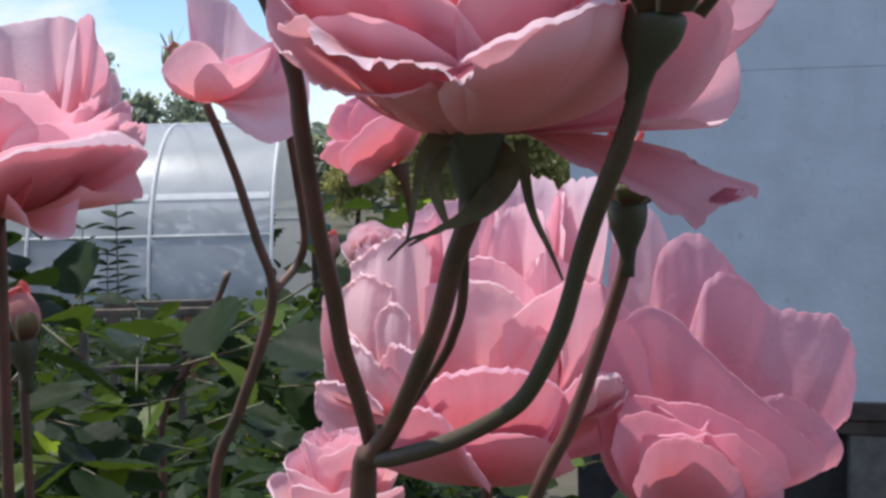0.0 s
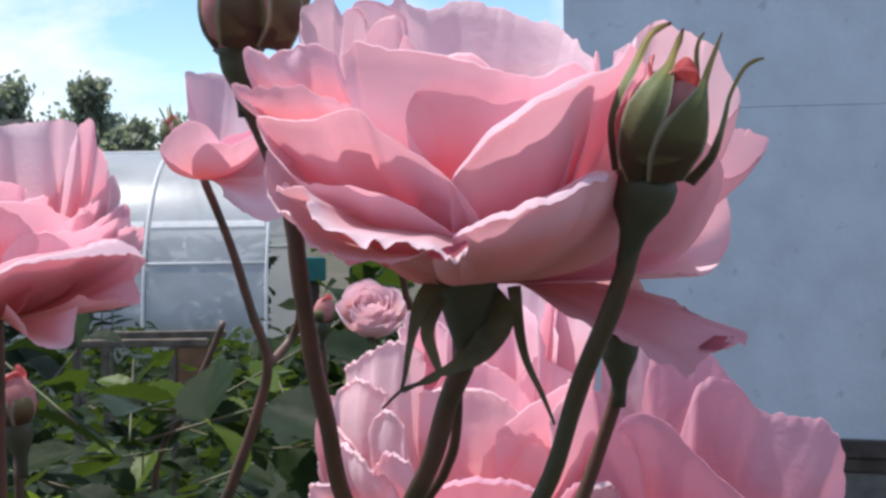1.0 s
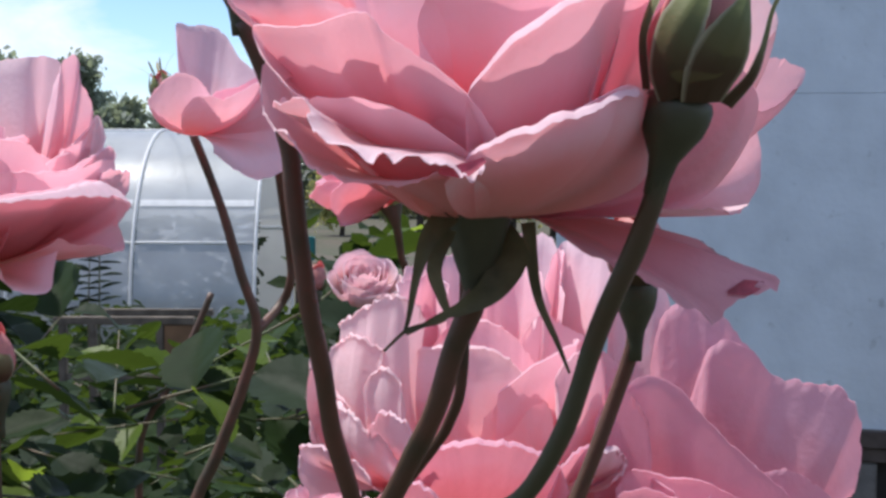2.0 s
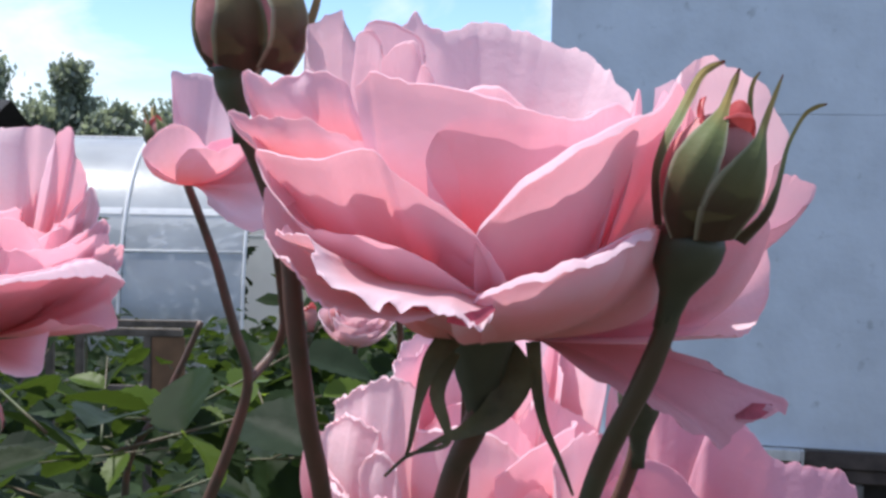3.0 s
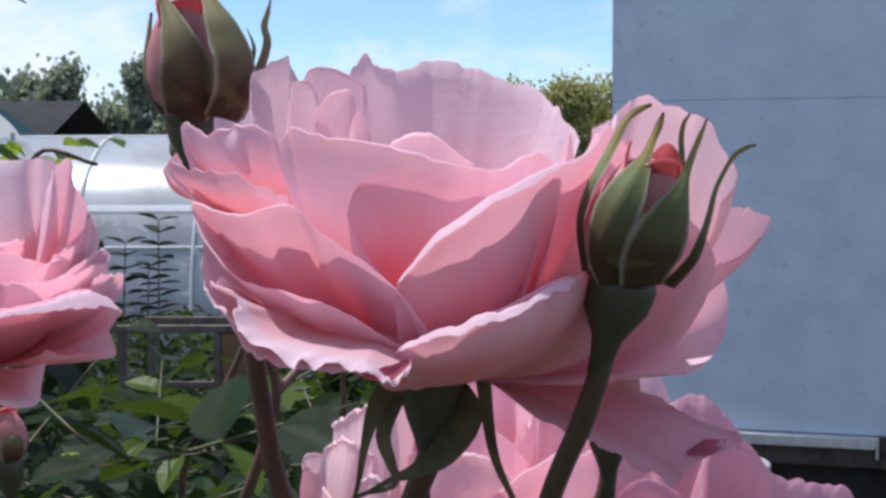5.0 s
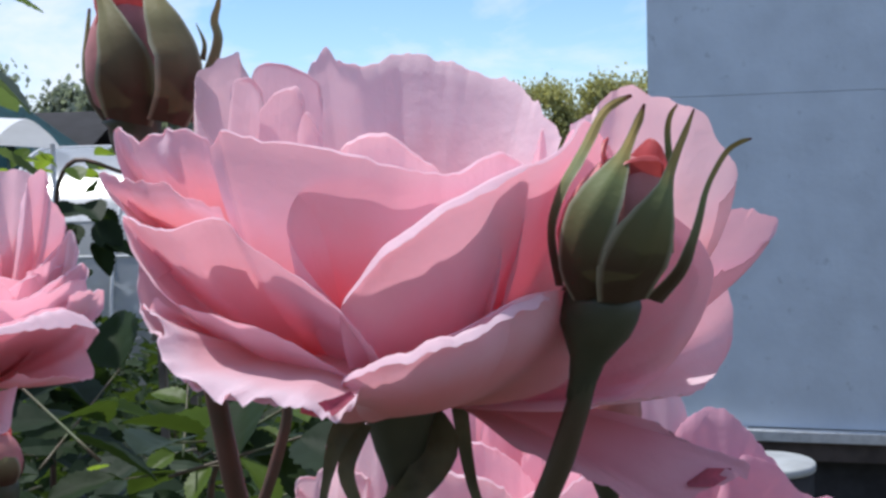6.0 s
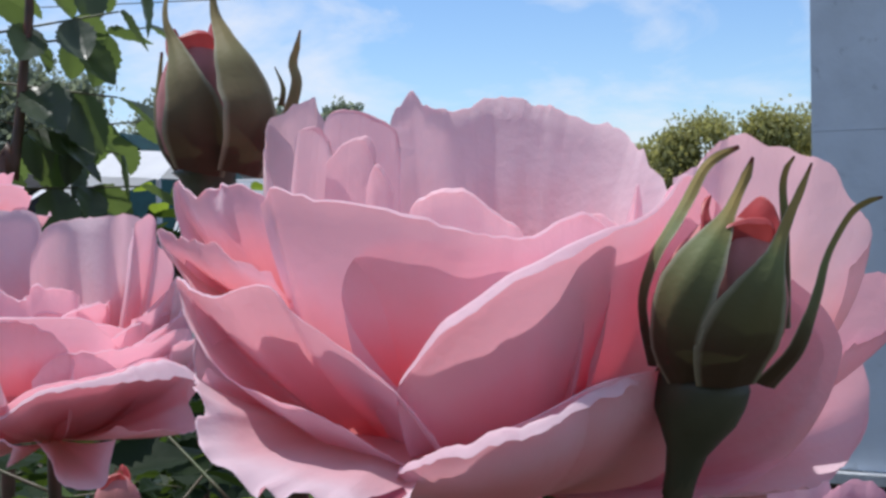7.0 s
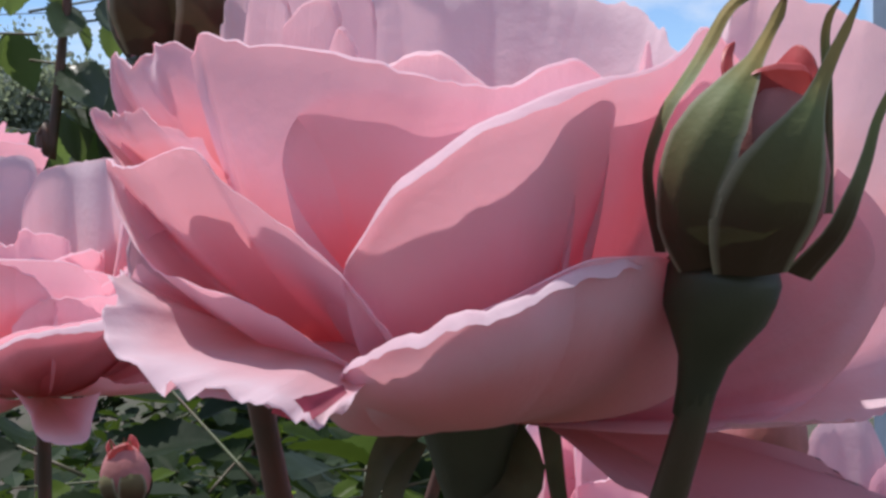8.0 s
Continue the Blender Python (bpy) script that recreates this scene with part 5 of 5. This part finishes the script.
bm = box(bmesh.new(), (0.0, -0.02, 0.60), (0.98, 0.14, 0.673), 0.004)
box(bm, (0.985, -0.035, 0.655), (6, -0.003, 0.716), 0.004)
box(bm, (0.985, -0.02, 0.60), (6, 0.14, 0.653), 0.004)
beam = new("trim_beam", mesh_of(bm, "trim_beam", BROWN_BEAM, False))
beam.matrix_basis = W0
tagged(beam, "dark brown sill beam under the house wall", "trim", kind="structure")
pier = thing("pier_block", W0 @ Matrix.Translation((1.03, -0.01, 0)), "grey concrete pier block under the house", "block")
part("pier", box(bmesh.new(), (0, 0, -0.02), (0.17, 0.15, 0.597), 0.006), CONCRETE, pier, smooth=False)
plinth = new("wall_plinth", mesh_of(box(bmesh.new(), (0.0, 0.10, -0.02), (6, 0.14, 0.577)), "wall_plinth", DARK_WOOD, False))
plinth.matrix_basis = W0
tagged(plinth, "dark plinth set back below the house wall", "wall", kind="structure")
PLASTIC = material("white_plastic", (0.42, 0.44, 0.44), 0.5, 0.2, 12, 0.2, 60)
barrel = thing("barrel", (0.725, 3.72, -0.018), "grey barrel with a white round lid", "barrel")
part("drum", turned(bmesh.new(), [(118, 0), (126, 60), (124, 300), (128, 420), (124, 560), (126, 820), (120, 838)], 32), DARK_WOOD, barrel)
part("lid", turned(bmesh.new(), [(128, 838), (132, 842), (132, 858), (126, 864), (20, 862)], 40), PLASTIC, barrel, "white plastic lid")

# ---- small mauve flowers low before the wall ----
MAUVE = material("mauve_petal", (0.55, 0.28, 0.52), 0.6, 0.2, 60, 0.1, 300, glow_through=0.4)
POLLEN = material("pollen", (0.6, 0.4, 0.05), 0.8, 0.3, 300, 0.2, 600)
g = random.Random(8)
for x, y, z in ((0.222, 1.474, 1.300), (0.235, 1.50, 1.275), (0.12, 1.45, 1.24), (0.24, 1.55, 1.23)):
    small = thing("mauve_flower", (x, y, z), "small mauve garden flower on a thin stalk", "flower", "mauve flowers")
    for k in range(8):
        a = math.tau * k / 8
        c, n_ = Vector((math.cos(a), -0.5 * abs(math.sin(a)) * 0 + math.sin(a) * 0.6, 0.5 * math.sin(a))), Vector((0, -0.6, 0.8))
        part("petal", ribbon(bmesh.new(), [c * 0.002, c * 0.008, c * 0.014], [0.0016, 0.004, 0.0024], n_, 6), MAUVE, small)
    part("eye", turned(bmesh.new(), [(2, -1), (2.6, 1), (1.4, 2)], 10), POLLEN, small)
    part("stalk", tube(bmesh.new(), [(0, 0, 0), (0.005, 0.0, -0.3), (0.0, 0.01, -z - 0.01)], [0.0012, 0.002], 10, 5), STEM_GREEN, small)

leaf_mass("greenhouse_plants", "dark tomato plants growing inside the greenhouse", "plants", (-4.2, 10.6, 0.0), (-1.6, 12.8, 1.25), 1800, 0.16, LEAF_DARK, 41, 0.3)

# ---- far things ----
ROOF = material("tarred_roof", (0.05, 0.05, 0.055), 0.85, 0.3, 2, 0.3, 12)
TEAL = material("teal_paint", (0.02, 0.10, 0.11), 0.6, 0.3, 4, 0.2, 20)
shed = thing("shed", (-13.5, 25.0, 0), "low dark shed with a tarred roof", "shed")
part("wall", box(bmesh.new(), (-6, 0, 0), (4.6, 4, 2.3)), DARK_WOOD, shed, smooth=False)
bm = bmesh.new()
sheet(bm, [[Vector((x, y, z)) for x in (-6.3, 5.0)] for y, z in ((-0.3, 2.3), (2.0, 3.15), (4.3, 2.3))])
bmesh.ops.solidify(bm, geom=bm.faces[:], thickness=0.1)
part("roof", bm, ROOF, shed, smooth=False)
cabin = thing("cabin", (-9.17, 19.94, 0), "small cabin with a teal gable", "cabin")
part("wall", box(bmesh.new(), (-0.9, 0.1, 0), (0.9, 3, 2.3)), TEAL, cabin, smooth=False)
bm = bmesh.new()
sheet(bm, [[Vector((x, y, z)) for y in (-0.1, 3.2)] for x, z in ((-1.25, 2.15), (0, 3.06), (1.25, 2.15))])
bmesh.ops.solidify(bm, geom=bm.faces[:], thickness=0.08)
part("roof", bm, TEAL, cabin, smooth=False)
bm = bmesh.new()
f = [bm.verts.new(p) for p in ((-0.9, 0.09, 2.3), (0.9, 0.09, 2.3), (0, 0.09, 2.95))]
bm.faces.new(f)
part("gable", bm, DARK_WOOD, cabin, smooth=False)
CLOTH = material("white_cloth", (0.78, 0.80, 0.82), 0.7, 0.1, 3, 0.3, 12, glow_through=0.3)
canopy = thing("garden_canopy", (-4.38, 9.6, 0), "white cloth canopy on thin posts", "canopy")
grid = []
for i in range(13):
    row = []
    for j in range(13):
        x, y = (i / 6 - 1), (j / 6 - 1)
        h = 2.23 - 0.33 * max(0.0, -x - 0.05) ** 1.2 - 0.05 * max(0.0, x) - 0.22 * abs(y) ** 1.6 + 0.02 * noise.noise(Vector((x * 2, y * 2, 1)))
        row.append(Vector((x * 0.62, y * 0.7, h)))
    grid.append(row)
part("cloth", sheet(bmesh.new(), grid), CLOTH, canopy, "white cloth")
for x in (-0.58, 0.58):
    for y in (-0.62, 0.62):
        part("post", tube(bmesh.new(), [(x, y, -0.02), (x, y, 1), (x, y, 1.76 if x < 0 else 2.0)], [0.02, 0.02], 3, 8), STEEL, canopy)
CABLE = material("cable", (0.05, 0.05, 0.055), 0.6, 0.1, 10, 0.0)
cable = new("overhead_cable", mesh_of(tube(bmesh.new(), [(-24, 21.5, 5.75), (-12.7, 21.17, 5.45), (-4, 22, 5.62), (0.8, 14, 4.95), (2.41, 9.42, 4.15)], [0.012, 0.012], 30, 5), "overhead_cable", CABLE))
tagged(cable, "thin dark overhead cable running to the house", "cable")

# Distance haze is put into this leaf colour: paler and greyer than the dark green.
FAR_LEAF_HAZE = material("far_leaf_haze", (0.25, 0.29, 0.24), 0.6, 0.4, 0.6, 0.0, glow_through=0.45, through=(0.36, 0.42, 0.25), random_tint=0.4)
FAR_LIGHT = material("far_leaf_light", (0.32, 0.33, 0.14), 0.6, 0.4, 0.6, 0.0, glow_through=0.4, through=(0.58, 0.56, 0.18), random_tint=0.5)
BARK = material("bark", (0.06, 0.045, 0.035), 0.9, 0.4, 4, 0.4, 20)


def tree(place, height, spread, clumps, mat, seed, label, leaf=0.14, narrow=1.0, thick=1.0):
    """A tapered trunk with limbs, and a crown of small leaves in uneven clumps round the limbs' ends."""
    g = random.Random(seed)
    t = thing("tree", place, label, "tree")
    part("trunk", tube(bmesh.new(), [(0, 0, -0.1), (0.05, 0, height * 0.3), (g.uniform(-0.1, 0.1) * spread, 0, height * 0.6), (g.uniform(-0.1, 0.1), 0, height * 0.95)], [height * 0.03, height * 0.02, 0.01], 12, 7), BARK, t)
    crown = bmesh.new()
    for c in range(clumps):
        h = height * (0.25 + 0.75 * (c + 0.5) / clumps)
        a, far = g.uniform(0, math.tau), spread * g.uniform(0.15, 1.0) * (1 - 0.75 * ((h / height - 0.25) / 0.75) ** 1.6 * narrow)
        end = Vector((math.cos(a) * far, math.sin(a) * far * 0.7, h + g.uniform(-0.1, 0.1) * height))
        if c % 3 == 0:
            part("limb", tube(bmesh.new(), [(0, 0, h * 0.75), end * 0.6 + Vector((0, 0, h * 0.32)), end], [height * 0.008, 0.006], 6, 5), BARK, t)
        size = spread * g.uniform(0.14, 0.27)
        for _ in range(int(thick * g.randint(130, 200))):
            p = end + Vector((g.gauss(0, size), g.gauss(0, size * 0.8), g.gauss(0, size * 0.75)))
            m = Matrix.Translation(p) @ Euler((g.uniform(0, 6.3), g.uniform(0, 6.3), g.uniform(0, 6.3))).to_matrix().to_4x4()
            s = leaf * g.uniform(0.5, 1.3)
            v = [crown.verts.new(m @ (Vector(q) * s)) for q in ((-0.5, 0, 0), (0, -0.32, 0.06), (0.5, 0, 0), (0, 0.32, 0.06))]
            crown.faces.new(v)
    part("crown", crown, mat, t, smooth=False)
    return t


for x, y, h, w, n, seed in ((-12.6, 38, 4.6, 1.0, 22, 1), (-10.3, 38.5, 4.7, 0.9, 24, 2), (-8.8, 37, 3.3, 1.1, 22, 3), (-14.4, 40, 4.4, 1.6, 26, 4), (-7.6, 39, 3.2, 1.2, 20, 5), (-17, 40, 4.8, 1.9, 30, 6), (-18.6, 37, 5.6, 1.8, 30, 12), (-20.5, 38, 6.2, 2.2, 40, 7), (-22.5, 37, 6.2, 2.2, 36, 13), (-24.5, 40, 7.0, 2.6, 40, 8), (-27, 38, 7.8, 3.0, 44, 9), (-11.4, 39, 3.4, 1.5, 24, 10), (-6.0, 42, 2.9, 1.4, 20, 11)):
    tree((x, y, 0), h, w, int(n * 1.5), FAR_LEAF_HAZE, seed, "distant dark green tree with an uneven crown", 0.25)
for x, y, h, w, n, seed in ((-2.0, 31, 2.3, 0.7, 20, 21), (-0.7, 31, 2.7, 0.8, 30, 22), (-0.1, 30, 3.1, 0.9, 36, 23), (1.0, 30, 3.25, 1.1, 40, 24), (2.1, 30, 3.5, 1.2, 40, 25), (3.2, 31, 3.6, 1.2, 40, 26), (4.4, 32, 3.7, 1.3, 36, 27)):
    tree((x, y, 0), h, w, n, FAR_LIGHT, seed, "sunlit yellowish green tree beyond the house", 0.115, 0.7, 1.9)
leaf_mass("far_hedge", "distant dark hedge along the garden's end", "hedge", (-40, 41, 0), (14, 44, 3.0), 9000, 0.55, FAR_LEAF_HAZE, 31, 0.8)
